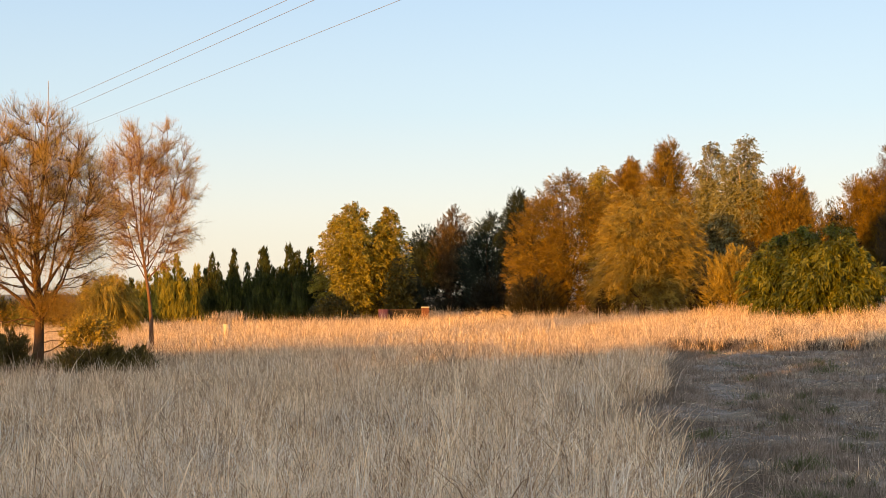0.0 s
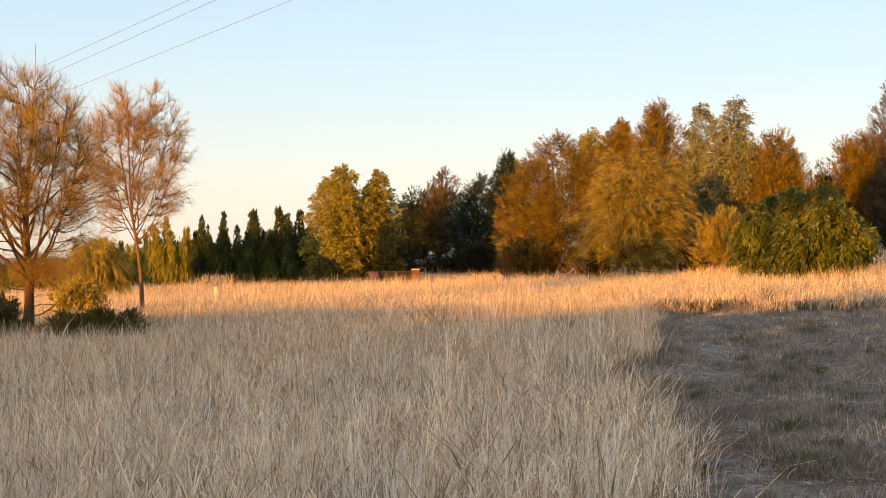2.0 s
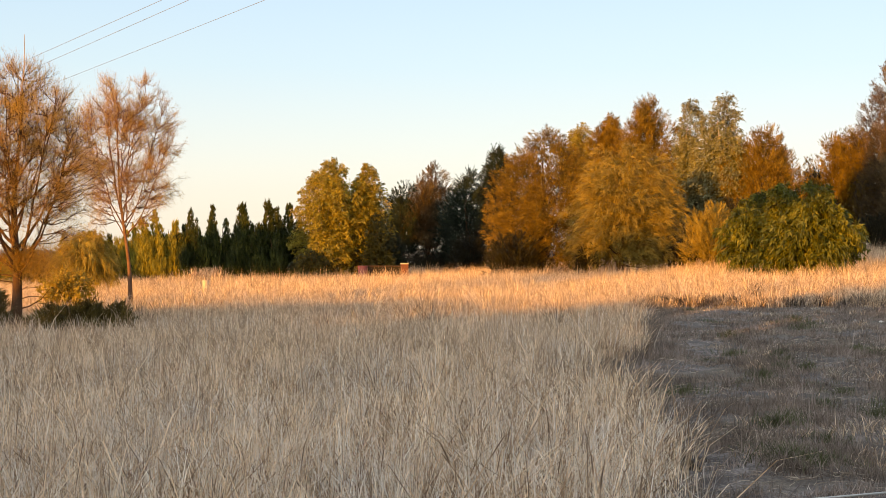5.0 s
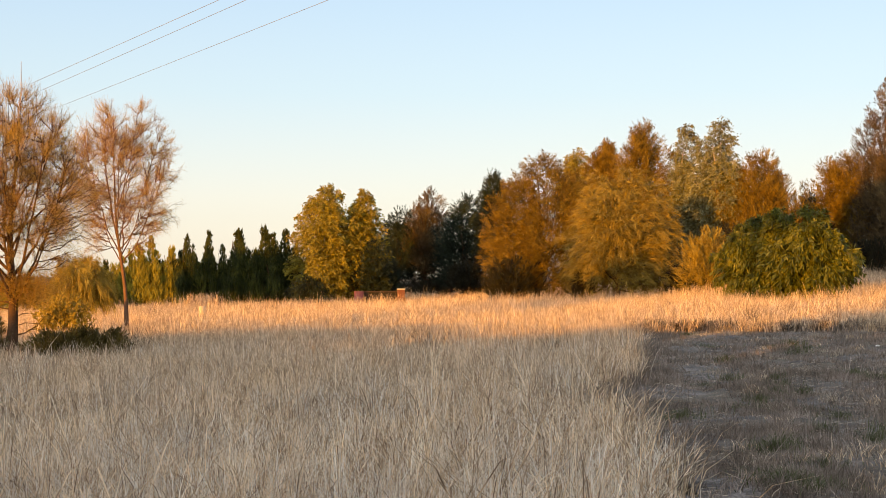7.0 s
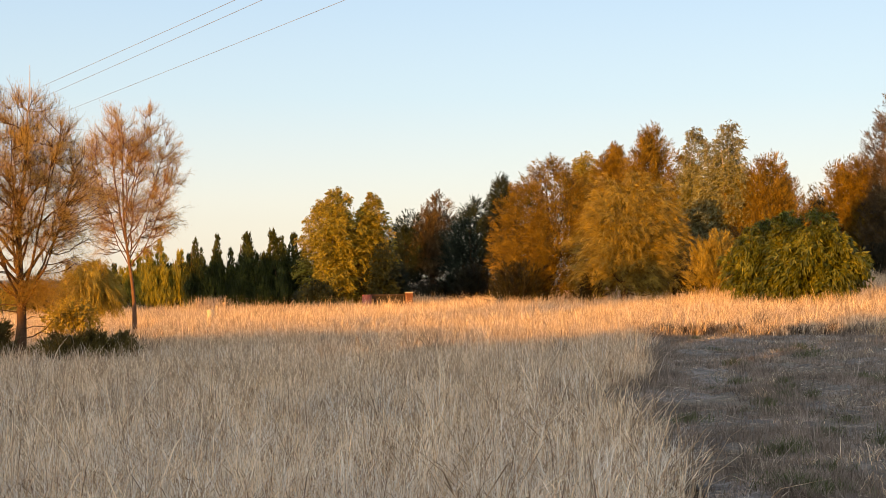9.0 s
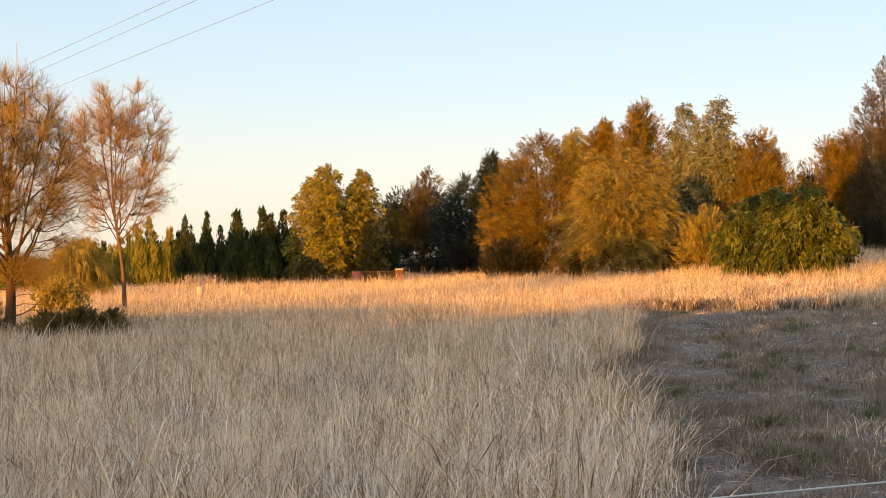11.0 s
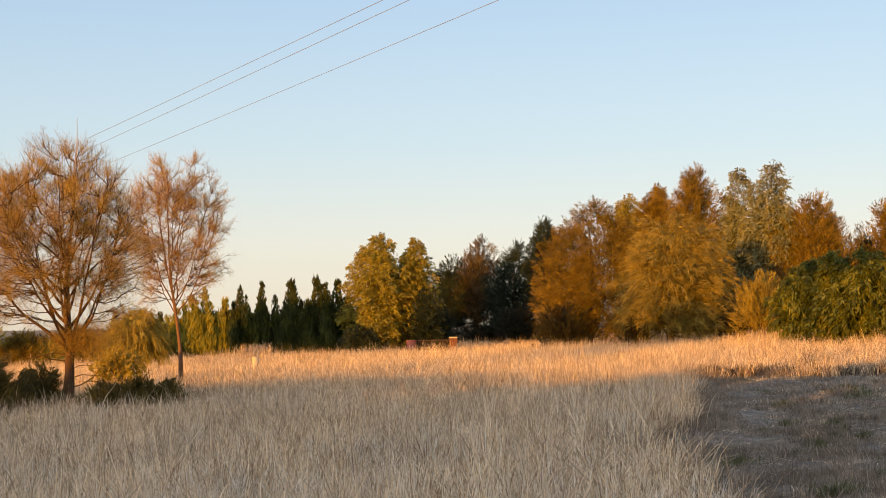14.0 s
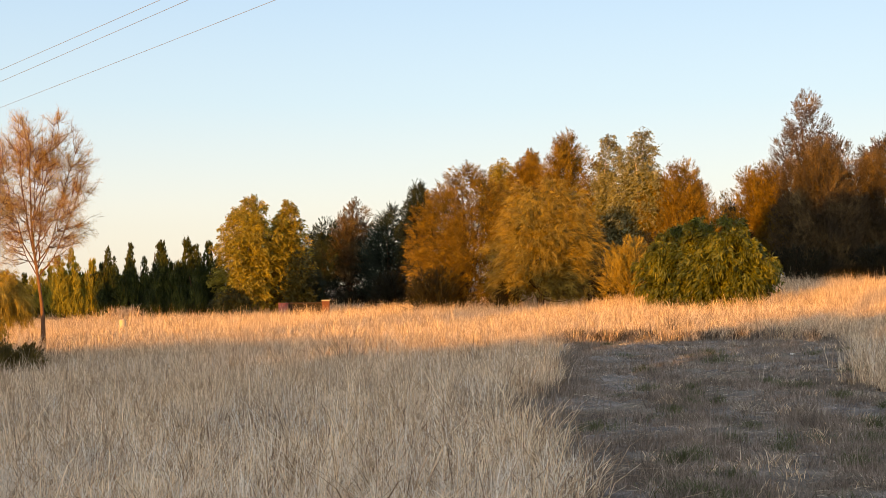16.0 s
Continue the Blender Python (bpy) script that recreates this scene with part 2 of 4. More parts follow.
M_SOIL = earth("bare_grey_brown_soil", [(0.34, (0.04, 0.034, 0.031)), (0.5, (0.095, 0.082, 0.075)), (0.64, (0.25, 0.222, 0.207))],
               [(0.34, (0.042, 0.033, 0.025)), (0.5, (0.09, 0.072, 0.053)), (0.66, (0.165, 0.135, 0.10))])


# ---- mesh helpers ----
def part(name, bm, material, parent=None, label=""):
    me = bpy.data.meshes.new(name)
    bm.to_mesh(me)
    bm.free()
    me.materials.append(material)
    ob = new(name, me)
    ob.parent = parent
    return tagged(ob, label)


def sheet(name, verts, faces, material, parent=None, label="", smooth=False):
    """One mesh object out of arrays of places and of triangles or quads."""
    verts, faces = np.asarray(verts, np.float32), np.asarray(faces, np.int32)
    k = faces.shape[1]
    me = bpy.data.meshes.new(name)
    me.vertices.add(len(verts))
    me.vertices.foreach_set("co", verts.ravel())
    me.loops.add(faces.size)
    me.loops.foreach_set("vertex_index", faces.ravel())
    me.polygons.add(len(faces))
    me.polygons.foreach_set("loop_start", np.arange(0, faces.size, k, dtype=np.int32))
    if smooth:
        me.polygons.foreach_set("use_smooth", np.ones(len(faces), bool))
    me.update(calc_edges=True)
    me.materials.append(material)
    ob = new(name, me)
    ob.parent = parent
    return tagged(ob, label)


def unit(v):
    return v / np.maximum(np.linalg.norm(v, axis=-1, keepdims=True), 1e-9)


def smoothstep(a):
    a = np.clip(a, 0, 1)
    return a * a * (3 - 2 * a)


def lie(x, y):
    """Height of the ground: a gentle fall to one side and a low rise behind the mown strip."""
    far = 1 - smoothstep((np.hypot(x, y) - 110) / 200)
    return far * (1.04 * np.tanh(np.asarray(x) / 40) + smoothstep((np.asarray(y) - 30) / 45) * smoothstep((np.asarray(x) - 7) / 16))


def soil(x, y):
    """Height of the uneven bare soil inside the mown strip."""
    return lie(x, y) + 0.07 + 0.025 * ripple(x, y, 2.5, 3) + 0.016 * ripple(x, y, 0.5, 8) + 0.009 * ripple(x, y, 0.27, 9)


def ripple(x, y, size, seed):
    """Smooth uneven field between about -1 and 1."""
    g = np.random.default_rng(seed)
    out = 0
    for _ in range(7):
        a, p, s = g.uniform(0, 2 * np.pi), g.uniform(0, 2 * np.pi), g.uniform(0.6, 1.8) / size
        out = out + np.sin((x * np.cos(a) + y * np.sin(a)) * s * 2 * np.pi + p)
    return out / 3.2


def tubes(paths, sides=5):
    """Tapered round limbs: each path is (points, radii)."""
    vs, fs, n = [], [], 0
    ang = np.linspace(0, 2 * np.pi, sides, endpoint=False)
    ring = np.c_[np.cos(ang), np.sin(ang)]
    for pts, rad in paths:
        pts = np.asarray(pts, float)
        d = unit(np.gradient(pts, axis=0))
        ref = np.where(np.abs(d[:, 2:3]) > 0.9, [[1.0, 0, 0]], [[0, 0, 1.0]])
        u = unit(np.cross(d, ref))
        w = np.cross(d, u)
        r = np.asarray(rad)[:, None, None]
        vs.append((pts[:, None] + r * (ring[None, :, :1] * u[:, None] + ring[None, :, 1:] * w[:, None])).reshape(-1, 3))
        k = len(pts)
        i, j = np.meshgrid(np.arange(k - 1), np.arange(sides), indexing="ij")
        a, b = i * sides + j, i * sides + (j + 1) % sides
        fs.append(np.stack([a, b, b + sides, a + sides], -1).reshape(-1, 4) + n)
        n += k * sides
    return np.concatenate(vs), np.concatenate(fs)


def needles(at, way, length, width, g):
    """A thin tapering needle at each place."""
    side = unit(np.cross(way, g.normal(size=way.shape))) * (np.asarray(width) / 2)[:, None]
    tip = at + way * np.asarray(length)[:, None]
    v = np.stack([at - side, at + side, tip], 1).reshape(-1, 3)
    return v, np.arange(len(v)).reshape(-1, 3)


def leaves(at, way, length, width, g):
    """A folded diamond of two triangles at each place."""
    side = unit(np.cross(way, g.normal(size=way.shape)))
    up = np.cross(side, way)
    L, W = np.asarray(length)[:, None], np.asarray(width)[:, None] / 2
    mid = at + way * L * 0.45 + up * W * 0.4
    v = np.stack([at, mid - side * W, at + way * L, mid + side * W], 1).reshape(-1, 3)
    q = np.arange(len(v)).reshape(-1, 4)
    return v, np.concatenate([q[:, [0, 1, 2]], q[:, [0, 2, 3]]])


def both(*pairs):
    vs, fs, n = [], [], 0
    for v, f in pairs:
        vs.append(v), fs.append(f + n)
        n += len(v)
    return np.concatenate(vs), np.concatenate(fs)


def thing(name, x, y, label, category, group="", sink=0.0):
    e = new(name)
    e.location = (x, y, float(lie(x, y)) - sink)
    return tagged(e, label, category, group)


# ---- ground ----
def build_ground():
    ang = np.linspace(0, 2 * np.pi, 181)[:-1]
    rad = np.concatenate([np.linspace(0.5, 40, 60), np.geomspace(41, 2500, 50)])
    A, R = np.meshgrid(ang, rad)
    x, y = R * np.sin(A), R * np.cos(A)
    z = lie(x, y)
    v = np.c_[x.ravel(), y.ravel(), z.ravel()]
    n, k = A.shape
    i, j = np.meshgrid(np.arange(n - 1), np.arange(k), indexing="ij")
    f = np.stack([i * k + j, i * k + (j + 1) % k, (i + 1) * k + (j + 1) % k, (i + 1) * k + j], -1).reshape(-1, 4)
    v = np.concatenate([v, [[0, 0, lie(0, 0)]]])
    cap = np.stack([np.full(k, len(v) - 1), (np.arange(k) + 1) % k, np.arange(k), np.arange(k)], -1)
    f = np.concatenate([f, np.stack([cap[:, 0], cap[:, 1], cap[:, 2], cap[:, 2]], -1)])
    bm = bmesh.new()
    bv = [bm.verts.new(p) for p in v]
    for q in f:
        bm.faces.new([bv[c] for c in dict.fromkeys(q[::-1])])
    for face in bm.faces:
        face.smooth = True
    return tagged(part("ground", bm, M_GROUND), "dry bare soil and straw thatch of an open paddock", "ground", kind="structure")


build_ground()

# ---- dry grass ----
# Outline of the mown strip inside the tall grass.
MOWN = np.array([(1.0, 2.2), (1.35, 6.0), (1.8, 9.8), (1.6, 10.3), (1.75, 12.5), (1.6, 13.6), (2.35, 16.2), (3.2, 19.4), (4.15, 24.3), (4.9, 29.0), (5.2, 32.8), (6.4, 32.3),
                 (7.8, 31.9), (9.0, 31.0), (10.3, 30.5), (11.7, 29.4), (9.7, 23.4), (8.3, 20.0), (6.9, 16.4), (7.4, 14.8), (9.0, 13.5), (9.0, 2.2)])


def in_mown(x, y):
    inside = np.zeros(len(x), bool)
    px, py = MOWN[:, 0], MOWN[:, 1]
    for i in range(len(MOWN)):
        j = i - 1
        cut = (py[i] > y) != (py[j] > y)
        inside ^= cut & (x < (px[j] - px[i]) * (y - py[i]) / (py[j] - py[i] + 1e-12) + px[i])
    return inside


def mown(x, y):
    """Inside the mown strip, with its ragged edge."""
    return in_mown(x + 0.1 * ripple(x, y, 0.6, 5) + 0.22 * ripple(x, y, 3.0, 15), y + 0.3 * ripple(x, y, 0.7, 6) + 0.7 * ripple(x, y, 2.5, 16))


def blades(x, y, height, width, bend, g, drift_x=0.0, drift_y=0.0, on=lie):
    """Arching grass blades of five triangles each, the tips hanging over where they bend far."""
    n = len(x)
    base = np.c_[x, y, on(x, y) - 0.02]
    a = g.uniform(0, 2 * np.pi, n)
    lean = np.c_[np.cos(a) * bend + drift_x * 0.6, np.sin(a) * bend + drift_y * 0.6, np.zeros(n)]
    far = np.linalg.norm(lean, axis=1)
    b = g.uniform(0, 2 * np.pi, n)
    side = np.c_[np.cos(b), np.sin(b), np.zeros(n)] * (width / 2)[:, None]
    rows = []
    for u, thin in ((0.0, 1.0), (0.42, 0.95), (0.76, 0.7)):
        p = base + np.c_[np.zeros((n, 2)), height * (u - 0.22 * np.minimum(far, 1.3) * u ** 2.4)] + lean * (height * u ** 1.9)[:, None]
        rows += [p - side * thin, p + side * thin]
    tip = base + np.c_[np.zeros((n, 2)), height * (1 - 0.34 * np.minimum(far, 1.6))] + lean * (height * 1.05)[:, None]
    v = np.stack([*rows, tip], 1).reshape(-1, 3)
    i = np.arange(n)[:, None] * 7
    f = np.concatenate([i + q for q in ([[0, 1, 3]], [[0, 3, 2]], [[2, 3, 5]], [[2, 5, 4]], [[4, 5, 6]])])
    return v, f


def scatter(r0, r1, spread, per_m2, g):
    """Even random places in a fan ahead of the eye."""
    n = int(per_m2 * radians(2 * spread) / 2 * (r1 * r1 - r0 * r0))
    r = np.sqrt(g.uniform(r0 * r0, r1 * r1, n))
    a = radians(1) * g.uniform(-spread, spread, n)
    return r * np.sin(a), r * np.cos(a)


def field_grass():
    g = np.random.default_rng(11)
    bands = ((3.0, 7.0, 40, 150, 0.010), (7.0, 11.0, 30, 470, 0.0088), (11.0, 16.0, 29, 400, 0.0092), (16.0, 23.0, 29, 430, 0.0078), (23.0, 32.0, 29, 320, 0.0095),
             (32.0, 45.0, 30, 125, 0.0142), (45.0, 62.0, 30, 125, 0.017), (62.0, 92.0, 31, 50, 0.024), (92.0, 130.0, 32, 6, 0.06))
    for r0, r1, spread, per, wide in bands:
        x, y = scatter(r0, r1, spread, per * 1.5, g)
        clump = ripple(x, y, 0.9, 21) * 0.5 + ripple(x, y, 3.5, 22) * 0.5
        tussock = ripple(x, y, 0.34 if r0 < 20 else 0.55, 26) * (1.0 if r0 < 20 else 0.8)
        keep = (g.uniform(size=len(x)) < 0.62 + 0.42 * clump + (0.8 if r0 < 16 else 0.5) * tussock) & ~mown(x, y) & (np.hypot((x + 8.9) / 1.1, (y - 27.4) / 1.7) > g.uniform(0.7, 1.2, len(x)))
        x, y, clump, tussock = x[keep], y[keep], clump[keep], tussock[keep]
        n = len(x)
        tall = (0.47 + (0.12 if r0 < 20 else 0.17) * clump + 0.05 * ripple(x, y, 9, 23)) * g.uniform(0.5, 1.3, n) * (1 + (0.4 if r0 < 16 else 0.28) * tussock)
        stalk = g.uniform(size=n) < 0.08
        tall[stalk] *= 1.35
        bend = np.abs(g.normal(0.36, 0.34 if r0 > 15 else 0.38, n))
        flat = g.uniform(size=n) < 0.2
        bend[flat] = g.uniform(0.6, 1.1, flat.sum())
        width = wide * g.uniform(0.5, 1.15, n)
        if r0 < 40:
            v, f = blades(x, y, tall, width, bend, g, 0.6 * ripple(x, y, 1.3, 24), 0.5 * ripple(x, y, 1.1, 25))
        else:
            turn = g.uniform(0, 2 * np.pi, n)
            lean = np.c_[bend * np.cos(turn) * 0.8 + 0.5 * ripple(x, y, 1.6, 24), bend * np.sin(turn) * 0.8, np.ones(n)]
            v, f = needles(np.c_[x, y, lie(x, y) - 0.02], unit(lean), tall * 1.05, width * 1.2, g)
        tagged(sheet("dry_grass", v, f, M_STRAW), "tall straw-coloured dry grass covering the paddock", "grass", kind="stuff")


def outer_grass():
    """Thinner cover of the paddock away from where the eye looks."""
    g = np.random.default_rng(13)
    x, y = scatter(4.0, 60.0, 80, 9, g)
    keep = (np.abs(np.arctan2(x, y)) > radians(29)) & ~mown(x, y)
    x, y = x[keep], y[keep]
    n = len(x)
    v, f = blades(x, y, 0.5 * g.uniform(0.6, 1.3, n), 0.03 * g.uniform(0.6, 1.4, n), np.abs(g.normal(0.3, 0.25, n)), g)
    tagged(sheet("dry_grass", v, f, M_STRAW), "tall straw-coloured dry grass covering the paddock", "grass", kind="stuff")


def grass_round_the_viewer():
    g = np.random.default_rng(19)
    x, y = scatter(1.2, 11.0, 180, 42, g)
    keep = ((np.abs(np.arctan2(x, y)) > radians(31)) | (np.hypot(x, y) < 3.0)) & ~mown(x, y)
    x, y = x[keep], y[keep]
    n = len(x)
    v, f = blades(x, y, 0.42 * g.uniform(0.5, 1.3, n), 0.014 * g.uniform(0.6, 1.4, n), np.abs(g.normal(0.35, 0.3, n)), g)
    tagged(sheet("dry_grass", v, f, M_STRAW), "dry grass along the fence round the viewer", "grass", kind="stuff")


def side_blades():
    """Short dry leaves and broken tips that fork off the stems among the tops of the grass."""
    g = np.random.default_rng(14)
    for r0, r1, per, wide, mix in ((7.0, 11.0, 620, 0.0052, 1), (7.0, 11.0, 620, 0.0052, 0), (11.0, 16.0, 330, 0.0068, 1), (11.0, 16.0, 200, 0.0062, 0), (16.0, 24.0, 120, 0.009, 1), (6.0, 9.5, 420, 0.0048, 0)):
        x, y = scatter(r0, r1, 29, per, g)
        clump = ripple(x, y, 0.9, 21) * 0.5 + ripple(x, y, 3.5, 22) * 0.5
        keep = ~mown(x, y) & (g.uniform(size=len(x)) < 0.55 + 0.6 * clump)
        x, y, clump = x[keep], y[keep], clump[keep]
        n = len(x)
        tilt, a = np.abs(g.normal(0.35, 0.45, n)), g.uniform(0, 2 * np.pi, n)
        way = np.c_[np.sin(tilt) * np.cos(a), np.sin(tilt) * np.sin(a), np.cos(tilt)]
        base = np.c_[x, y, lie(x, y) + (0.36 + 0.1 * clump) * g.uniform(0.35, 1.05, n)]
        v, f = needles(base, way, g.uniform(0.07, 0.24, n), wide * g.uniform(0.7, 1.3, n), g)
        tagged(sheet("dry_grass", v, f, M_STRAW if mix else M_STALK), "short dry leaves among the tops of the tall grass", "grass", kind="stuff")


def pale_stems():
    """Bleached flowering stems that stand in tufts above the rest of the grass."""
    g = np.random.default_rng(18)
    for r0, r1, per, wide in ((5.0, 8.5, 190, 0.0072), (8.5, 12.0, 160, 0.0074), (12.0, 17.0, 100, 0.0078), (17.0, 26.0, 46, 0.0086)):
        x, y = scatter(r0, r1, 29, per, g)
        tussock = ripple(x, y, 0.42, 27) + 0.5 * ripple(x, y, 2.2, 28)
        keep = ~mown(x, y) & (g.uniform(size=len(x)) < 0.3 + 0.75 * tussock)
        x, y, tussock = x[keep], y[keep], tussock[keep]
        n = len(x)
        v, f = blades(x, y, (0.5 + 0.07 * tussock) * g.uniform(0.7, 1.25, n), wide * g.uniform(0.7, 1.3, n), np.abs(g.normal(0.25, 0.25, n)), g, 0.35 * ripple(x, y, 1.2, 24), 0.3 * ripple(x, y, 1.1, 25))
        tagged(sheet("dry_grass", v, f, M_STALK), "pale bleached stems standing above the dry grass", "grass", kind="stuff")


def mown_grass():
    g = np.random.default_rng(12)
    for r0, r1, per, wide in ((6.0, 13.0, 3600, 0.0055), (13.0, 20.0, 1900, 0.007), (20.0, 36.0, 800, 0.010)):
        x, y = scatter(r0, r1, 30, per, g)
        clump = ripple(x, y, 0.7, 31) * 0.6 + ripple(x, y, 2.2, 32) * 0.6
        keep = mown(x, y) & (g.uniform(size=len(x)) < 0.46 + 0.6 * clump)
        x, y, clump = x[keep], y[keep], clump[keep]
        n = len(x)
        tall = np.clip(0.055 + 0.05 * clump, 0.025, 0.2) * g.uniform(0.5, 1.6, n)
        stalk = g.uniform(size=n) < 0.025
        tall[stalk] = g.uniform(0.12, 0.35, stalk.sum())
        tilt, a = np.abs(g.normal(0.5, 0.4, n)), g.uniform(0, 2 * np.pi, n)
        way = np.c_[np.sin(tilt) * np.cos(a), np.sin(tilt) * np.sin(a), np.cos(tilt)]
        v, f = needles(np.c_[x, y, soil(x, y) - 0.01], way, tall, wide * g.uniform(0.8, 1.7, n), g)
        tagged(sheet("mown_grass", v, f, M_SHORT), "short brown mown grass with bare soil showing through", "grass", kind="stuff")


def mown_litter():
    """Bits of cut straw lying on the soil of the mown strip."""
    g = np.random.default_rng(17)
    for r0, r1, per, wide in ((7.0, 14.0, 200, 0.006), (14.0, 22.0, 90, 0.009), (22.0, 36.0, 36, 0.013)):
        x, y = scatter(r0, r1, 29, per, g)
        keep = mown(x, y) & (g.uniform(size=len(x)) < 0.5 + 0.5 * ripple(x, y, 1.1, 33))
        x, y = x[keep], y[keep]
        n = len(x)
        a = g.uniform(0, 2 * np.pi, n)
        way = unit(np.c_[np.cos(a), np.sin(a), g.uniform(-0.02, 0.3, n)])
        v, f = needles(np.c_[x, y, soil(x, y) + 0.012], way, g.uniform(0.04, 0.13, n), wide * g.uniform(0.7, 1.4, n), g)
        tagged(sheet("cut_straw", v, f, M_LITTER), "bits of cut straw lying on the mown strip", "straw", kind="stuff")


def mown_soil():
    gx, gy = np.meshgrid(np.arange(0.4, 13.0, 0.12), np.arange(1.4, 36.0, 0.12), indexing="ij")
    x, y = gx.ravel(), gy.ravel()
    z = soil(x, y)
    n, k = gx.shape
    i, j = np.meshgrid(np.arange(n - 1), np.arange(k - 1), indexing="ij")
    q = np.stack([i * k + j, (i + 1) * k + j, (i + 1) * k + j + 1, i * k + j + 1], -1).reshape(-1, 4)
    open_ground = mown(x[q].mean(1), y[q].mean(1)).reshape(n - 1, k - 1)
    # only the one connected sheet counts, not the odd bare spots in the tall grass
    joined = np.zeros_like(open_ground)
    joined[int((4.0 - 0.4) / 0.12), int((15.0 - 1.4) / 0.12)] = True
    for _ in range(600):
        grown = joined.copy()
        grown[1:] |= joined[:-1]
        grown[:-1] |= joined[1:]
        grown[:, 1:] |= joined[:, :-1]
        grown[:, :-1] |= joined[:, 1:]
        grown &= open_ground
        if (grown == joined).all():
            break
        joined = grown
    q = q[joined.ravel()]
    tagged(sheet("mown_strip", np.c_[x, y, z], q, M_SOIL, smooth=True), "bare grey-brown soil of the mown strip", "ground", kind="structure")


field_grass()
outer_grass()
grass_round_the_viewer()
side_blades()
pale_stems()
mown_grass()
mown_soil()
mown_litter()


# ---- trees ----
def outline(kind, z):
    """Half width of a crown at the height z, both from 0 to 1."""
    if kind == "flame":
        return np.where(z > 0.35, np.clip(1 - (np.clip(z - 0.35, 0, 1) / 0.66) ** 2.5, 0.02, 1) ** 0.58, 0.82 + 0.5 * z)
    if kind == "peak":
        return np.where(z > 0.3, np.clip(1 - (np.clip(z - 0.3, 0, 1) / 0.71) ** 2.8, 0.02, 1) ** 0.52, 0.88 + 0.4 * z)
    if kind == "cone":
        return np.clip(1.0 - z ** 1.5, 0.01, 1)
    return np.sqrt(np.clip(1 - (1.35 * z - 0.45) ** 2, 0.02, 1))


def crown_lobes(g, kind, low, high, half, size, leaders):
    """Centres, radii and outward directions of the many tufted lobes on the outsides of a crown that several leaders carry."""
    found = []
    for i in range(leaders):
        turn = i * 2.39996 + g.uniform(-0.6, 0.6)
        away = 0.0 if leaders == 1 else half * (0.15 if i == 0 else g.uniform(0.4, 0.7) if kind == "cone" else g.uniform(0.28, 0.45))
        wide = half if leaders == 1 else half * ((0.5 if i == 0 else g.uniform(0.3, 0.42)) if kind == "cone" else 0.76 if i == 0 else g.uniform(0.52, 0.7))
        top = high if i == 0 else low + (high - low) * (g.uniform(0.5, 0.96) if kind == "cone" else g.uniform(0.76, 0.97))
        n = int(np.clip(2 * np.pi * wide * (top - low) * 0.8 / ((1.25 if leaders == 1 else 1.7) * size * size), 6, 110))
        z = (np.arange(n) + g.uniform(0.1, 0.9, n)) / n
        a = np.arange(n) * 2.39996 + g.uniform(-0.45, 0.45, n)
        p, q = g.uniform(0, 6.28, 2)
        swell = 1 + 0.13 * np.sin(2 * a + p + 3 * z) + 0.13 * np.sin(3 * a + q - 6 * z)
        r = size * g.uniform(0.7, 1.35, n) * np.clip(outline(kind, z), 0.36 if kind == "cone" else 0.6, 1)
        out = np.c_[np.cos(a), np.sin(a), np.zeros(n)]
        reach = np.maximum(outline(kind, z) * wide * swell - r * 0.8, 0) * np.where(g.uniform(size=n) < 0.8, 1.0, g.uniform(0.4, 1.0, n))
        c = out * reach[:, None] + np.c_[np.zeros((n, 2)), low + r * 0.7 + z * (top - low - 1.75 * r)]
        found.append((c + [away * math.cos(turn), away * math.sin(turn), 0], r, out))
    return tuple(np.concatenate(v) for v in zip(*found))


def sprays(g, c, r, out, per_lobe, per, rise, droop, thick, length, width, shape):
    """Feathery sprays: each springs from the foot of its lobe, bends through it and carries needles or leaves along its outer part."""
    k = len(c) * per_lobe
    c, r, out = np.repeat(c, per_lobe, 0), np.repeat(r, per_lobe), np.repeat(out, per_lobe, 0)
    way = unit(g.normal(size=(k, 3)) + out * 0.95 + [0, 0, 0.25 + 0.5 * rise])
    end = c + way * (r * g.uniform(0.8, 1.12, k))[:, None] * [1, 1, 1 + 0.2 * rise]
    foot = c - out * (r * 0.45)[:, None] - np.c_[np.zeros((k, 2)), r * 0.6] + way * (r * 0.2)[:, None]
    bend = (foot + end) / 2 + way * [1, 1, 0] * (r * 0.28 * rise)[:, None] + np.c_[np.zeros((k, 2)), r * 0.55 * droop]
    end = end - np.c_[np.zeros((k, 2)), r * 0.85 * droop * g.uniform(0.3, 1.3, k)]
    n = k * per
    foot, bend, end, r = (np.repeat(v, per, 0) for v in (foot, bend, end, r))
    fine = np.clip(r / r.mean(), 0.5, 1.15)
    u = g.uniform(0.3, 1.0, n)[:, None]
    at = foot * (1 - u) ** 2 + bend * 2 * u * (1 - u) + end * u ** 2
    run = unit((bend - foot) * (1 - u) + (end - bend) * u)
    at = at + g.normal(size=(n, 3)) * thick * (1.25 - u) * fine[:, None]
    tip = unit(run + g.normal(size=(n, 3)) * (0.22 if shape is needles else 0.55) + [0, 0, 0.6 * max(rise - 1.5, 0) - (0.35 if shape is needles else 0.8) * droop])
    return shape(at, tip, length * fine * g.uniform(0.6, 1.4, n), width * g.uniform(0.6, 1.4, n), g)


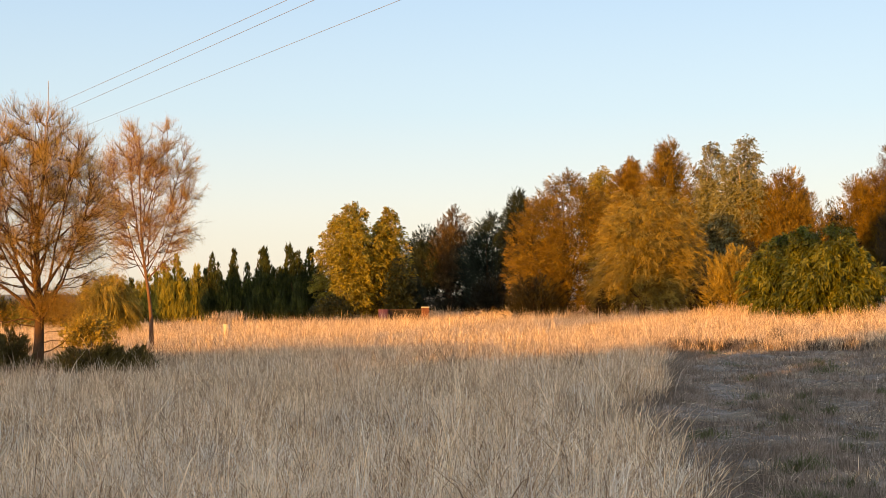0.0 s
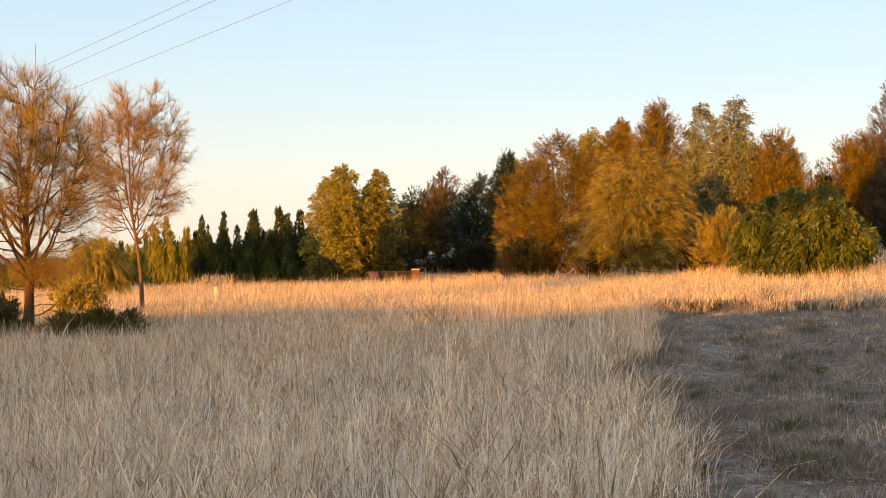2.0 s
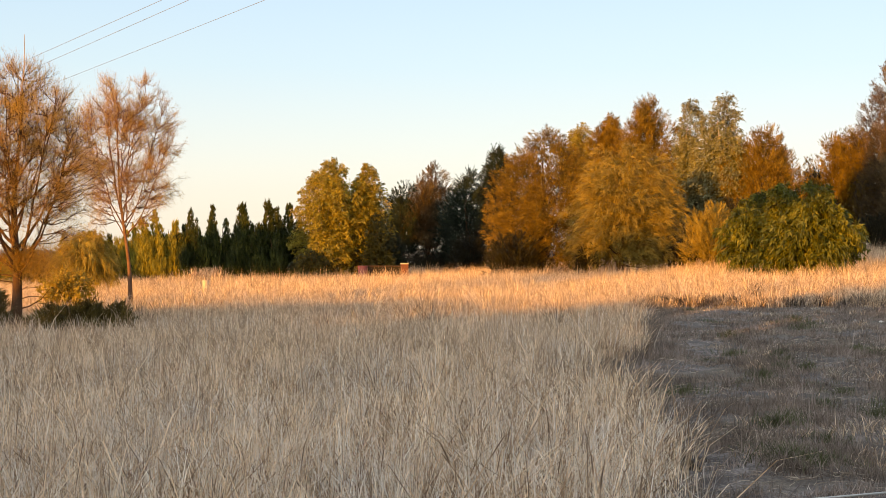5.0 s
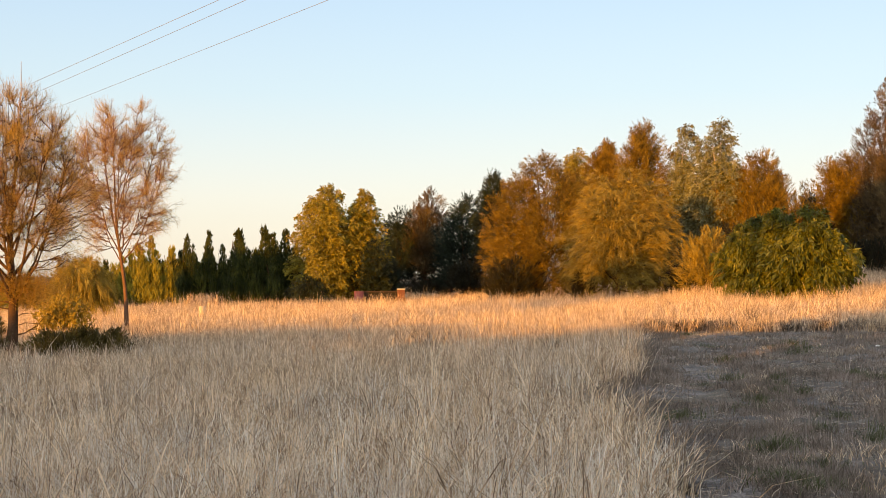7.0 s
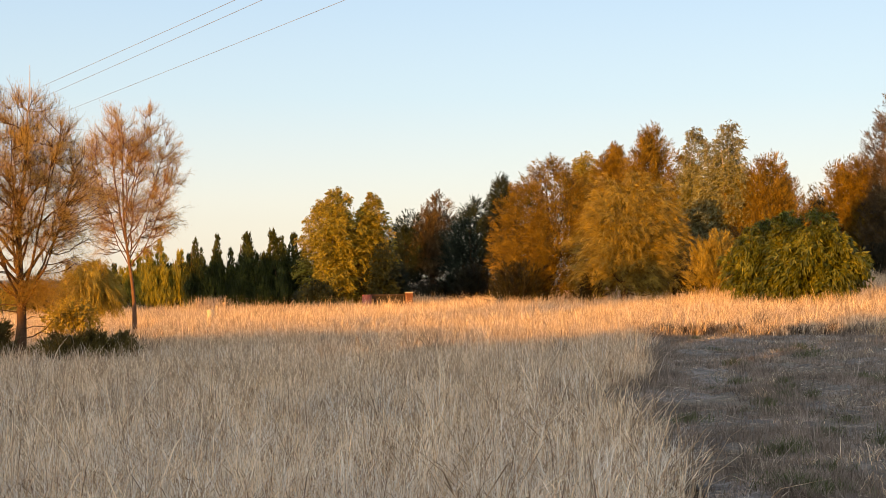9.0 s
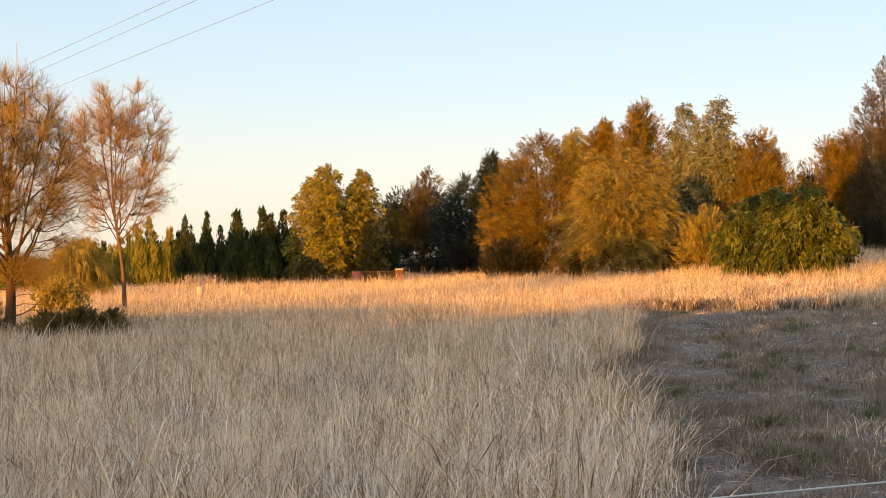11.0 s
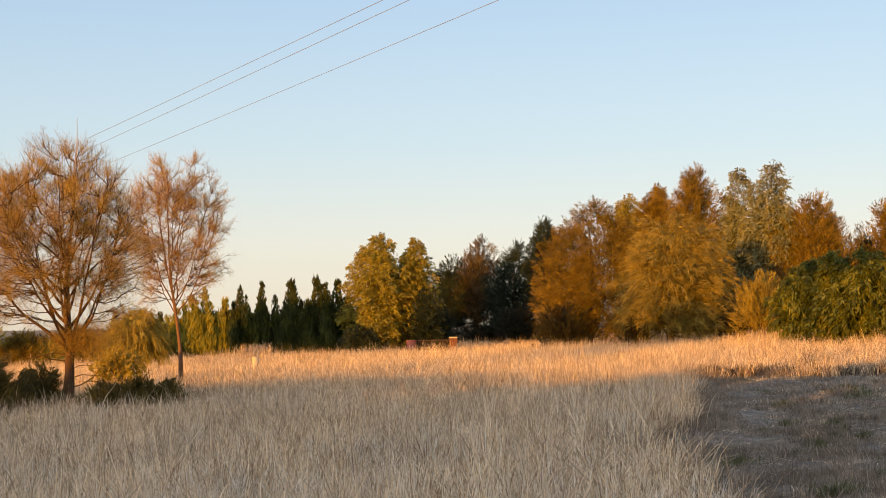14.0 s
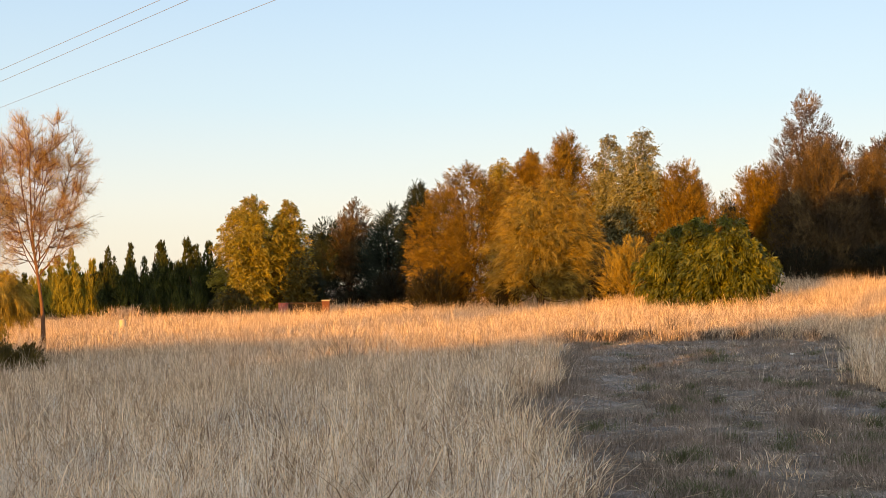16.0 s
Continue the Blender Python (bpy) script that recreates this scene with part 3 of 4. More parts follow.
def heart(g, c, r, k):
    """Short broad twigs deep inside the lobes, which close the crown against the light."""
    n = len(c) * k
    mid = c.mean(0) * [1, 1, 0]
    at = (np.repeat(c, k, 0) - mid) * [0.84, 0.84, 0.97] + mid + unit(g.normal(size=(n, 3))) * (np.repeat(r, k) * g.uniform(0.05, 0.62, n))[:, None]
    size = float(np.clip(np.mean(r) * 0.34, 0.1, 0.26))
    way = unit(g.normal(size=at.shape) + [0, 0, 0.9])
    return leaves(at, way, size * g.uniform(0.6, 1.3, n), size * g.uniform(0.2, 0.34, n), g)


def limbs_for(g, height, radius, fork, targets, wobble=0.05):
    """A trunk and limbs that reach out of it for the targets."""
    top = np.array([g.normal() * 0.1, g.normal() * 0.1, height * 0.85])
    s = np.linspace(0, 1, 7)[:, None]
    mid = np.array([g.normal(), g.normal(), 0]) * wobble * height
    stem = s * top + np.sin(s * np.pi) * mid * 0.5
    stem[0, 2] = -0.15
    paths = [(stem, radius * (1 - 0.85 * s[:, 0]) * (1 + 0.5 * np.exp(-s[:, 0] * 14)))]
    for t in targets:
        q = np.clip(fork / height + g.uniform(0, 0.45) * (t[2] / height), 0.05, 0.75)
        a = q * top + np.sin(q * np.pi) * mid * 0.5
        u = np.linspace(0, 1, 5)[:, None]
        bow = np.array([0, 0, -0.12]) * np.linalg.norm(t - a)
        paths.append((a + (t - a) * u + bow * np.sin(u * np.pi), radius * 0.4 * (1 - q * 0.5) * (1 - 0.85 * u[:, 0])))
    return paths


def make_tree(x, y, height, width, seed, name, label, category, kind="dome", low=0.03, full=1.0, lobe=0.8, rise=0.5, droop=0.0, thick=0.07,
              length=0.2, wide=0.018, needle=True, leaf=None, bark=None, radius=0.16, fork=0.6, limbs=14, group="", core=26, per_lobe=14, per=25, leaders=4):
    """A tree or shrub: trunk and limbs, and a crown of sprayed lobes round a closed heart. full: how thickly it is clothed."""
    g = np.random.default_rng(seed)
    e = thing(name, x, y, label, category, group)
    c, r, out = crown_lobes(g, kind, height * low, height, width / 2, lobe, leaders)
    pick = g.choice(len(c), min(limbs, len(c)), replace=False)
    v, f = tubes(limbs_for(g, height, radius, fork, c[pick]))
    sheet("trunk", v, f, bark or M_BARK, e, smooth=True)
    outer = sprays(g, c, r, out, per_lobe, max(int(per * full), 6), rise, droop, thick, length, wide, needles if needle else leaves)
    v, f = both(outer, heart(g, c, r, core)) if core else outer
    v = v * [1, 1, height / np.percentile(v[:, 2], 99.93)]
    v[:, :2] *= width / 2 / np.percentile(np.abs(v[:, 0]), 99.3)
    v[:, 2] = np.where(v[:, 2] < 0.02, 0.02 + 0.1 * np.abs(np.sin(v[:, 0] * 40)), v[:, 2])
    sheet("crown", v, f, leaf, e)
    return e


def curve(a, b, bow, k, g, jitter=0.03):
    """A bent path from a to b."""
    u = np.linspace(0, 1, k)[:, None]
    size = np.linalg.norm(b - a)
    p = a + (b - a) * u + np.sin(u * np.pi) * bow * size
    p[1:-1] += g.normal(size=(k - 2, 3)) * jitter * size
    return p


def vase_sheoak(x, y, height, width, seed, label, fork, limbs, branches, twigs, per, radius, bark, leaf, lean, crown_at, crown_low, skirt):
    """An open sheoak: limbs leave the trunk low, rise like a vase and branch into upright twigs with tufts of needles that hang at the sides."""
    g = np.random.default_rng(seed)
    e = thing("sheoak_tree", x, y, label, "tree", "open sheoaks in the paddock")
    s = np.linspace(0, 1, 14)[:, None]
    stem = np.c_[lean[0] * s ** 1.4, lean[1] * s, s * height * 0.9] + np.c_[np.sin(s * 9) * 0.05, np.cos(s * 6) * 0.04, 0 * s]
    stem[0, 2] = -0.15
    v, f = tubes([(stem, radius * (1 - 0.93 * s[:, 0] ** 0.75) * (1 + 0.4 * np.exp(-s[:, 0] * 16)))], 8)
    bole = sheet("trunk", v, f, bark, e, smooth=True)
    mid = np.array([crown_at[0], crown_at[1], crown_low + (height - crown_low) * 0.48])
    axes = np.array([width / 2, width / 2, (height - crown_low) * 0.52])

    def shell(n, r0, r1, low):
        """Evenly spread places between two depths of the crown."""
        zz = g.uniform(low, 1, n)
        aa = np.arange(n) * 2.39996 + g.uniform(-0.4, 0.4, n)
        rr = np.sqrt(1 - zz * zz)
        return mid + np.c_[rr * np.cos(aa), rr * np.sin(aa), zz] * axes * g.uniform(r0, r1, n)[:, None]

    # limbs leave the trunk from the fork upwards and bend towards the sky
    runs, groups = [], []
    for k in range(limbs):
        q = k / (limbs - 1)
        h = fork + (height * 0.6 - fork) * q ** 1.3
        j = int(np.clip(h / (height * 0.9) * 13, 0, 12))
        a = stem[j] + (stem[j + 1] - stem[j]) * (h / (height * 0.9) * 13 - j)
        turn = k * 2.39996 + g.uniform(-0.4, 0.4)
        zz = np.clip(g.uniform(-0.25, 0.5) + 0.5 * q, -0.25, 0.93)
        t = mid + np.array([math.cos(turn), math.sin(turn), 0]) * axes * math.sqrt(1 - zz * zz) * g.uniform(0.6, 0.85) + [0, 0, zz * axes[2] * 0.88]
        knee = a + (t - a) * [0.6, 0.6, 0.32]
        u = np.linspace(0, 1, 11)[:, None]
        run = a * (1 - u) ** 2 + knee * 2 * u * (1 - u) + t * u ** 2
        run[1:-1] += g.normal(size=(9, 3)) * 0.018
        runs.append(run)
        groups.append([(run, np.linspace(radius * (0.34 - 0.16 * q), 0.006, 11))])
    nodes = np.concatenate([r[3:] for r in runs] + [stem[7:]])
    owner = np.concatenate([np.full(8, i) for i in range(limbs)] + [np.full(7, limbs - 1)])
    twig_a, twig_b = [], []
    for t in shell(branches, 0.42, 0.97, -0.75):
        cost = np.linalg.norm(nodes - t, axis=1) + 1.4 * np.clip(nodes[:, 2] - t[2] + 0.25, 0, None)
        i = int(np.argmin(cost))
        sub = curve(nodes[i], t, np.array([0, 0, -0.06]), 6, g, 0.025)
        groups[owner[i]].append((sub, np.linspace(0.012, 0.0045, 6)))
        away = unit((t - mid) / axes ** 2)
        for _ in range(twigs):
            a = sub[g.integers(2, 6)]
            high = np.clip((a[2] - crown_low) / (height - crown_low), 0, 1)
            b = a + unit(unit(t - nodes[i]) * 0.45 + away * 0.3 + g.normal(size=3) * 0.62 + [0, 0, 0.05 + 0.6 * high]) * g.uniform(0.15, 0.46)
            groups[owner[i]].append((curve(a, b, np.array([0, 0, -0.05]), 3, g), np.array([0.0042, 0.0032, 0.0022])))
            twig_a.append(a), twig_b.append(b)
    for grp in groups:
        v, f = tubes(grp, 4)
        sheet("limb", v, f, bark, bole, smooth=True)
    a, b = np.array(twig_a), np.array(twig_b)
    # tufts are fuller towards the top of the crown
    high = np.clip((b[:, 2] - crown_low) / (height - crown_low), 0, 1)
    tuft = (g.uniform(0.3, 1.7, len(a)) * per * (0.45 + 0.85 * high)).astype(int)
    a, b, high = np.repeat(a, tuft, 0), np.repeat(b, tuft, 0), np.repeat(high, tuft)
    n = len(a)
    at = a + (b - a) * g.uniform(0.1, 1.05, n)[:, None] + g.normal(size=(n, 3)) * 0.04
    hang = np.clip(0.8 - high, 0, 1) * np.clip(np.linalg.norm((at - mid)[:, :2], axis=1) / axes[0], 0.2, 1)
    way = unit(unit(b - a) * 0.7 + g.normal(size=(n, 3)) * 0.32 + np.c_[np.zeros((n, 2)), 0.6 * high - 2.4 * hang * g.uniform(0.4, 1.3, n)])
    parts = [needles(at, way, 0.125 * (1 + 1.1 * hang) * g.uniform(0.6, 1.4, n), 0.0043 * g.uniform(0.7, 1.3, n), g)]
    if skirt:
        n = 5200
        q = np.array(skirt[:3]) + g.normal(size=(n, 3)) * [skirt[3], skirt[3], skirt[3] * 0.55]
        parts.append(needles(q, unit(g.normal(size=(n, 3)) + [0, 0, 0.5]), 0.2 * g.uniform(0.6, 1.4, n), np.full(n, 0.008), g))
    v, f = both(*parts)
    sheet("crown", v, f, leaf, e)
    return e


SHEOAK = dict(name="sheoak_tree", category="tree", leaf=M_SHEOAK, core=32, lobe=0.85, rise=1.0, thick=0.11, length=0.17, wide=0.024, group="sheoaks behind the paddock")
GUM = dict(name="gum_tree", category="tree", needle=False, leaf=M_GUM, bark=M_GUMBARK, length=0.15, wide=0.056, rise=0.3, droop=0.6, thick=0.1, lobe=0.75, per_lobe=13, per=18, group="gum trees behind the paddock")
CYP = dict(name="cypress_tree", category="tree", kind="cone", low=0.0, leaf=M_CYPRESS, lobe=0.5, rise=3.0, thick=0.04, length=0.3, wide=0.026, per_lobe=9, per=18, core=6, leaders=5, radius=0.08, limbs=6, fork=0.3, group="row of cypresses")
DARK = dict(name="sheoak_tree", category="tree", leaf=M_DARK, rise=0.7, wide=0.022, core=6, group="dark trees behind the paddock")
LOW = dict(name="shrub", category="shrub", low=0.0, lobe=0.5, rise=0.7, wide=0.03, per_lobe=7, per=15, core=9, leaders=3)

make_tree(6.55, 71.8, 8.35, 6.7, 101, label="rusty brown sheoak with a dense rounded crown", kind="peak", leaders=3, **{**SHEOAK, "rise": 0.3, "lobe": 0.72, "thick": 0.14, "length": 0.17, "wide": 0.021, "core": 30, "droop": 0.2})
make_tree(10.1, 65.3, 6.7, 6.3, 102, label="olive brown weeping sheoak with hanging needles", leaders=3, **{**SHEOAK, "leaf": M_WEEPING, "length": 0.26, "wide": 0.021, "rise": 0.4, "droop": 0.65, "lobe": 0.85, "thick": 0.11})
make_tree(13.4, 78.9, 10.4, 5.2, 103, label="tall rusty sheoak with a pointed crown", kind="flame", leaders=4, **{**SHEOAK, "rise": 1.2})
make_tree(12.1, 83.2, 10.0, 2.7, 104, label="slender rusty sheoak behind the others", kind="flame", low=0.5, **{**SHEOAK, "lobe": 0.6})
make_tree(19.2, 72.9, 7.5, 5.3, 105, label="rusty sheoak with ragged upright tufts", kind="flame", **{**SHEOAK, "rise": 1.4})
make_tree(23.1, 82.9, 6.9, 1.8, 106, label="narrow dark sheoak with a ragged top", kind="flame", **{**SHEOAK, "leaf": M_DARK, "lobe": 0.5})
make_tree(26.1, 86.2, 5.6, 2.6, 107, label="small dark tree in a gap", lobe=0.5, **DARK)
make_tree(17.9, 79.0, 7.2, 4.0, 108, label="brown sheoak in the shade of the gum trees", **SHEOAK)
make_tree(25.2, 75.9, 7.4, 4.4, 109, label="rusty sheoak with a rounded top", kind="flame", **SHEOAK)
make_tree(27.2, 74.3, 11.5, 4.7, 110, label="tall sheoak in shade-dark brown with a rusty open top", kind="flame", full=0.9, leaders=3, **{**SHEOAK, "leaf": M_SHADEBROWN, "rise": 1.3, "core": 16})
# added tree: its dark crown stands for the taller one's shaded lower part
make_tree(27.5, 72.0, 8.5, 5.2, 113, label="dark brown sheoak added for the shaded lower part of a taller one", kind="peak", **{**SHEOAK, "leaf": M_SHADEBROWN, "rise": 1.3})
make_tree(31.1, 72.7, 8.6, 4.6, 111, label="brown sheoak with a tufted pointed top", kind="flame", **{**SHEOAK, "leaf": M_SHADEBROWN, "rise": 1.4})
make_tree(29.0, 74.6, 7.2, 4.2, 112, label="dark brown sheoak filling a gap", kind="flame", **{**SHEOAK, "leaf": M_SHADEBROWN})

make_tree(-5.65, 75.4, 7.1, 4.3, 120, label="golden gum tree with dense upright lobes", kind="flame", **GUM)
make_tree(-3.5, 76.4, 6.85, 2.9, 121, label="gum tree with a golden top and dark lower crown", kind="flame", **{**GUM, "lobe": 0.6})
make_tree(11.1, 91.4, 10.3, 3.3, 122, label="gum tree with a small sparse top", kind="flame", low=0.4, full=0.7, core=10, **{**GUM, "lobe": 0.65})
make_tree(15.9, 77.0, 9.7, 3.2, 123, label="pale gum tree with an open crown", kind="flame", core=12, full=0.8, **{**GUM, "leaf": M_PALEGUM, "lobe": 0.7})
make_tree(17.2, 74.0, 9.5, 3.5, 124, label="tall pale gum tree with an open crown", kind="flame", core=12, full=0.8, **{**GUM, "leaf": M_PALEGUM, "lobe": 0.75})

# two shrubs added in front for the shade low on the gums
for fx, fy, fh, fw, fs in ((-6.1, 73.6, 1.9, 2.8, 0), (-2.75, 75.0, 3.9, 2.5, 1)):
    make_tree(fx, fy, fh, fw, 350 + fs, label="dark green shrub added for shade low on the gum trees", leaf=M_DARK, group="shrubs under the gum trees", **{**LOW, "needle": False, "length": 0.14, "wide": 0.05, "droop": 0.4})
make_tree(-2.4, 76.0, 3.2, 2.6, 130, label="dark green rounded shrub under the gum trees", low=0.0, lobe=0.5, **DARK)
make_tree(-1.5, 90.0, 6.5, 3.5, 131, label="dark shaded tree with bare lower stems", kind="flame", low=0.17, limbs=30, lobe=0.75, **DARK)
make_tree(0.5, 90.0, 7.8, 3.6, 132, label="dark shaded tree with a brown top and bare stems", kind="flame", low=0.17, limbs=30, lobe=0.75, **{**DARK, "leaf": M_SHADEBROWN})
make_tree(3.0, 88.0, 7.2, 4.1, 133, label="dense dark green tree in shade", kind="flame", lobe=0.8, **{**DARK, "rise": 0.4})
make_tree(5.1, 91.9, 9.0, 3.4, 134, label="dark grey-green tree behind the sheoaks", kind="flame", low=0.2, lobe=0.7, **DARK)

for cx, cy, ch, cw, cs in ((-20.7, 79.3, 3.1, 1.5, 0), (-20.0, 81.6, 2.9, 1.4, 1), (-18.0, 80.0, 3.7, 1.4, 2), (-16.4, 78.3, 4.15, 1.6, 3), (-15.3, 78.5, 3.6, 1.6, 4),
                           (-14.3, 78.7, 4.5, 1.2, 5), (-13.0, 78.9, 4.3, 1.7, 6), (-11.3, 78.2, 4.6, 2.0, 7), (-9.5, 77.4, 4.7, 1.7, 8), (-8.4, 78.6, 4.25, 2.1, 9),
                           (-17.2, 79.4, 3.3, 1.5, 10), (-14.8, 79.6, 3.2, 1.5, 11), (-12.2, 79.2, 3.6, 1.5, 12), (-10.5, 78.4, 3.5, 1.6, 13), (-19.2, 80.4, 2.7, 1.4, 14),
                           (-13.7, 77.6, 3.1, 1.3, 15), (-12.0, 77.4, 2.8, 1.4, 16), (-10.0, 76.8, 3.2, 1.4, 17), (-8.9, 76.6, 2.9, 1.5, 18), (-15.8, 77.6, 2.7, 1.3, 19), (-7.6, 77.0, 3.4, 1.5, 20)):
    # mostly the row's sunlit end takes the lit copy of the foliage
    kw = dict(CYP, leaf=M_SUNCYP) if cs in (0, 2, 3, 4, 10, 14, 19) else CYP
    make_tree(cx, cy, ch * (1.06 + 0.05 * math.sin(cs * 2.3)), cw * (1.75 + 0.35 * math.sin(cs * 1.9)), 140 + cs * 3, label="pointed cypress in a row, sunlight put into its golden green" if cs in (0, 2, 3, 4, 10, 14, 19) else "dark green pointed cypress in a row", **kw)

make_tree(-25.7, 65.1, 4.1, 2.8, 160, label="green rounded gum tree on a thin trunk", low=0.35, full=0.7, **{**GUM, "lobe": 0.55})

for fx, fy, fh, fw, fs in ((-19.0, 80.6, 2.1, 3.2, 0), (-16.6, 79.2, 2.3, 3.0, 1), (-12.6, 78.4, 2.9, 3.4, 2), (-10.0, 77.0, 2.9, 3.2, 3), (-8.0, 77.5, 3.3, 2.8, 4), (-22.5, 81.0, 2.6, 2.6, 5), (-25.5, 82.0, 2.4, 3.4, 6)):
    make_tree(fx, fy, fh, fw, 150 + fs, label="dark green shrub filling the row behind the cypresses", leaf=M_CYPRESS, group="shrubs behind the cypresses", **LOW)
# dark shrubs added where the feet of the trees lie in shade
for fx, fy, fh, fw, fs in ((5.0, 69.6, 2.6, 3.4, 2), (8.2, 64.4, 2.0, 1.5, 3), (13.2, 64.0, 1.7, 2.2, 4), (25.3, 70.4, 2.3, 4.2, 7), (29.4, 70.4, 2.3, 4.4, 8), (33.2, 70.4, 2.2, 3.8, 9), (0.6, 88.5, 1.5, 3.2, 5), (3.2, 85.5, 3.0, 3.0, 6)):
    make_tree(fx, fy, fh, fw, 350 + fs, label="dark olive shrub added for shade at the foot of the trees", leaf=M_SHRUB, group="shrubs at the foot of the trees", **LOW)
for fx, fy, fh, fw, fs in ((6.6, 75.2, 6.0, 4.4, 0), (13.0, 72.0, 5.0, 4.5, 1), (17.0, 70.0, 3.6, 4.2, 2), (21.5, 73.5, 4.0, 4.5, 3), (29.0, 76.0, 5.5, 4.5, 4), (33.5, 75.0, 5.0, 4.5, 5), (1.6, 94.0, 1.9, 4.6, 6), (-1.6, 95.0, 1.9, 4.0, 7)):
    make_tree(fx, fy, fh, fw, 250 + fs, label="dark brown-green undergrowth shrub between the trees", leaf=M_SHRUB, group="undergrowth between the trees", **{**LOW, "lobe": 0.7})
for fx, fy, fh, fw, fs in ((-42.4, 122.9, 2.2, 5.5, 0), (-47.0, 121.0, 2.8, 4.5, 1), (-38.5, 125.0, 1.9, 4.0, 2)):
    make_tree(fx, fy, fh, fw, 165 + fs, label="low brown-green shrub far across the paddock", leaf=M_SHRUB, **{**LOW, "name": "distant_shrub"})

make_tree(13.9, 61.5, 3.4, 2.9, 170, label="pale brown feathery shrub beside the sheoaks", leaf=M_WEEPING, **{**LOW, "lobe": 0.65, "per": 34, "rise": 1.0})
make_tree(14.95, 51.95, 3.75, 5.2, 171, "green_bush", "broad bright green leafy bush in the dry grass", "bush", low=0.0, lobe=0.55, rise=0.3, droop=0.9, thick=0.07, needle=False, leaf=M_BUSH, length=0.2, wide=0.06, per_lobe=10, per=24, core=26)
make_tree(-9.6, 24.8, 1.5, 2.0, 172, label="dark spiky shrub in shade beside the sheoak", leaf=M_OLIVESHRUB, **{**LOW, "lobe": 0.32, "length": 0.11, "wide": 0.014, "thick": 0.06, "rise": 0.4, "per": 44})
make_tree(-6.7, 25.7, 0.85, 2.1, 173, label="low dark shrub at the feet of the sheoaks", leaf=M_OLIVESHRUB, **{**LOW, "lobe": 0.25, "length": 0.09, "wide": 0.014, "thick": 0.05, "rise": 0.3, "per": 44})
make_tree(-9.0, 26.6, 1.2, 1.1, 174, label="small dark shrub beside a trunk", leaf=M_OLIVESHRUB, **{**LOW, "lobe": 0.25, "length": 0.09, "wide": 0.014, "thick": 0.05, "rise": 0.3, "per": 44})
make_tree(-9.75, 35.7, 1.45, 1.7, 175, label="sunlit yellow leafy shrub behind the sheoak", leaf=M_YELLOW, bark=M_REDBARK, needle=False, droop=0.3, radius=0.03, **{**LOW, "low": 0.05, "lobe": 0.35, "length": 0.1, "wide": 0.05, "per_lobe": 8, "per": 10, "core": 0})
make_tree(-14.25, 54.1, 2.9, 2.9, 176, "sheoak_tree", "small weeping sheoak with golden hanging needles", "tree", low=0.2, lobe=0.6, rise=0.35, droop=1.2, leaf=M_YELLOW, length=0.35, wide=0.016, radius=0.06, core=8)
FAR = dict(LOW, group="shrubs far across the paddock")
make_tree(-23.9, 68.0, 2.3, 2.7, 177, label="rounded rusty shrub far across the paddock", leaf=M_SHEOAK, **FAR)
make_tree(-22.6, 68.6, 1.95, 2.1, 178, label="rounded green shrub far across the paddock", leaf=M_SUNCYP, **FAR)
make_tree(-20.9, 70.0, 1.5, 2.4, 179, label="low rusty shrub far across the paddock", leaf=M_SHEOAK, **FAR)
make_tree(-26.6, 69.5, 2.6, 3.2, 182, label="low green shrub far across the paddock", leaf=M_SUNCYP, **FAR)

# the two open sheoaks
near_sheoak = vase_sheoak(-9.0, 28.5, 6.25, 4.6, 184, "open brown sheoak with bare spreading limbs", 1.2, 24, 520, 11, 20, 0.14, M_BARK, M_THIN, (0.1, 0.1), (-0.3, 0), 1.6, (0.33, 0.1, 1.62, 0.34))
LEADER = [(np.array([(0.05, 0.0, 4.3), (0.12, 0.03, 5.2), (0.2, 0.05, 5.95), (0.19, 0.07, 6.4 - float(lie(-9.0, 28.5)))]), np.array([0.02, 0.016, 0.012, 0.006])),
          (np.array([(0.19, 0.05, 5.8), (0.23, 0.06, 6.0), (0.24, 0.08, 6.15)]), np.array([0.008, 0.006, 0.004]))]
TWIGS = [(np.array([(0.0, 0.0, 1.3), (-0.3, -0.1, 1.33), (-0.6, -0.18, 1.25), (-0.85, -0.25, 1.3)]), np.array([0.022, 0.017, 0.012, 0.006])),
         (np.array([(0.0, 0.0, 1.15), (-0.35, -0.05, 1.2), (-0.62, -0.2, 1.38)]), np.array([0.015, 0.01, 0.005])),
         (np.array([(0.03, 0.0, 0.55), (0.3, 0.1, 0.62), (0.55, 0.16, 0.78), (0.72, 0.2, 1.0)]), np.array([0.02, 0.015, 0.01, 0.005])),
         (np.array([(0.05, 0.0, 0.75), (0.35, -0.05, 0.85), (0.75, 0.0, 0.82)]), np.array([0.014, 0.01, 0.005])),
         (np.array([(0.45, 0.12, 0.7), (0.62, 0.05, 0.68), (0.85, 0.02, 0.72)]), np.array([0.01, 0.008, 0.004])),
         (np.array([(0.02, 0.0, 0.9), (0.22, 0.2, 1.05), (0.5, 0.3, 1.02)]), np.array([0.012, 0.009, 0.004]))]
sheet("dead_twigs", *tubes(TWIGS, 5), M_BARK, near_sheoak, "bare dead twigs low on the trunk", smooth=True)
sheet("dead_leader", *tubes(LEADER, 5), M_GUMBARK, near_sheoak, "bare grey dead leader above the crown", smooth=True)
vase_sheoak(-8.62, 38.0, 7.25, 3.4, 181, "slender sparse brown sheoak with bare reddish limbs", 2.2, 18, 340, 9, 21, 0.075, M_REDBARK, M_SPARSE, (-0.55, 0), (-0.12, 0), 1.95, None)

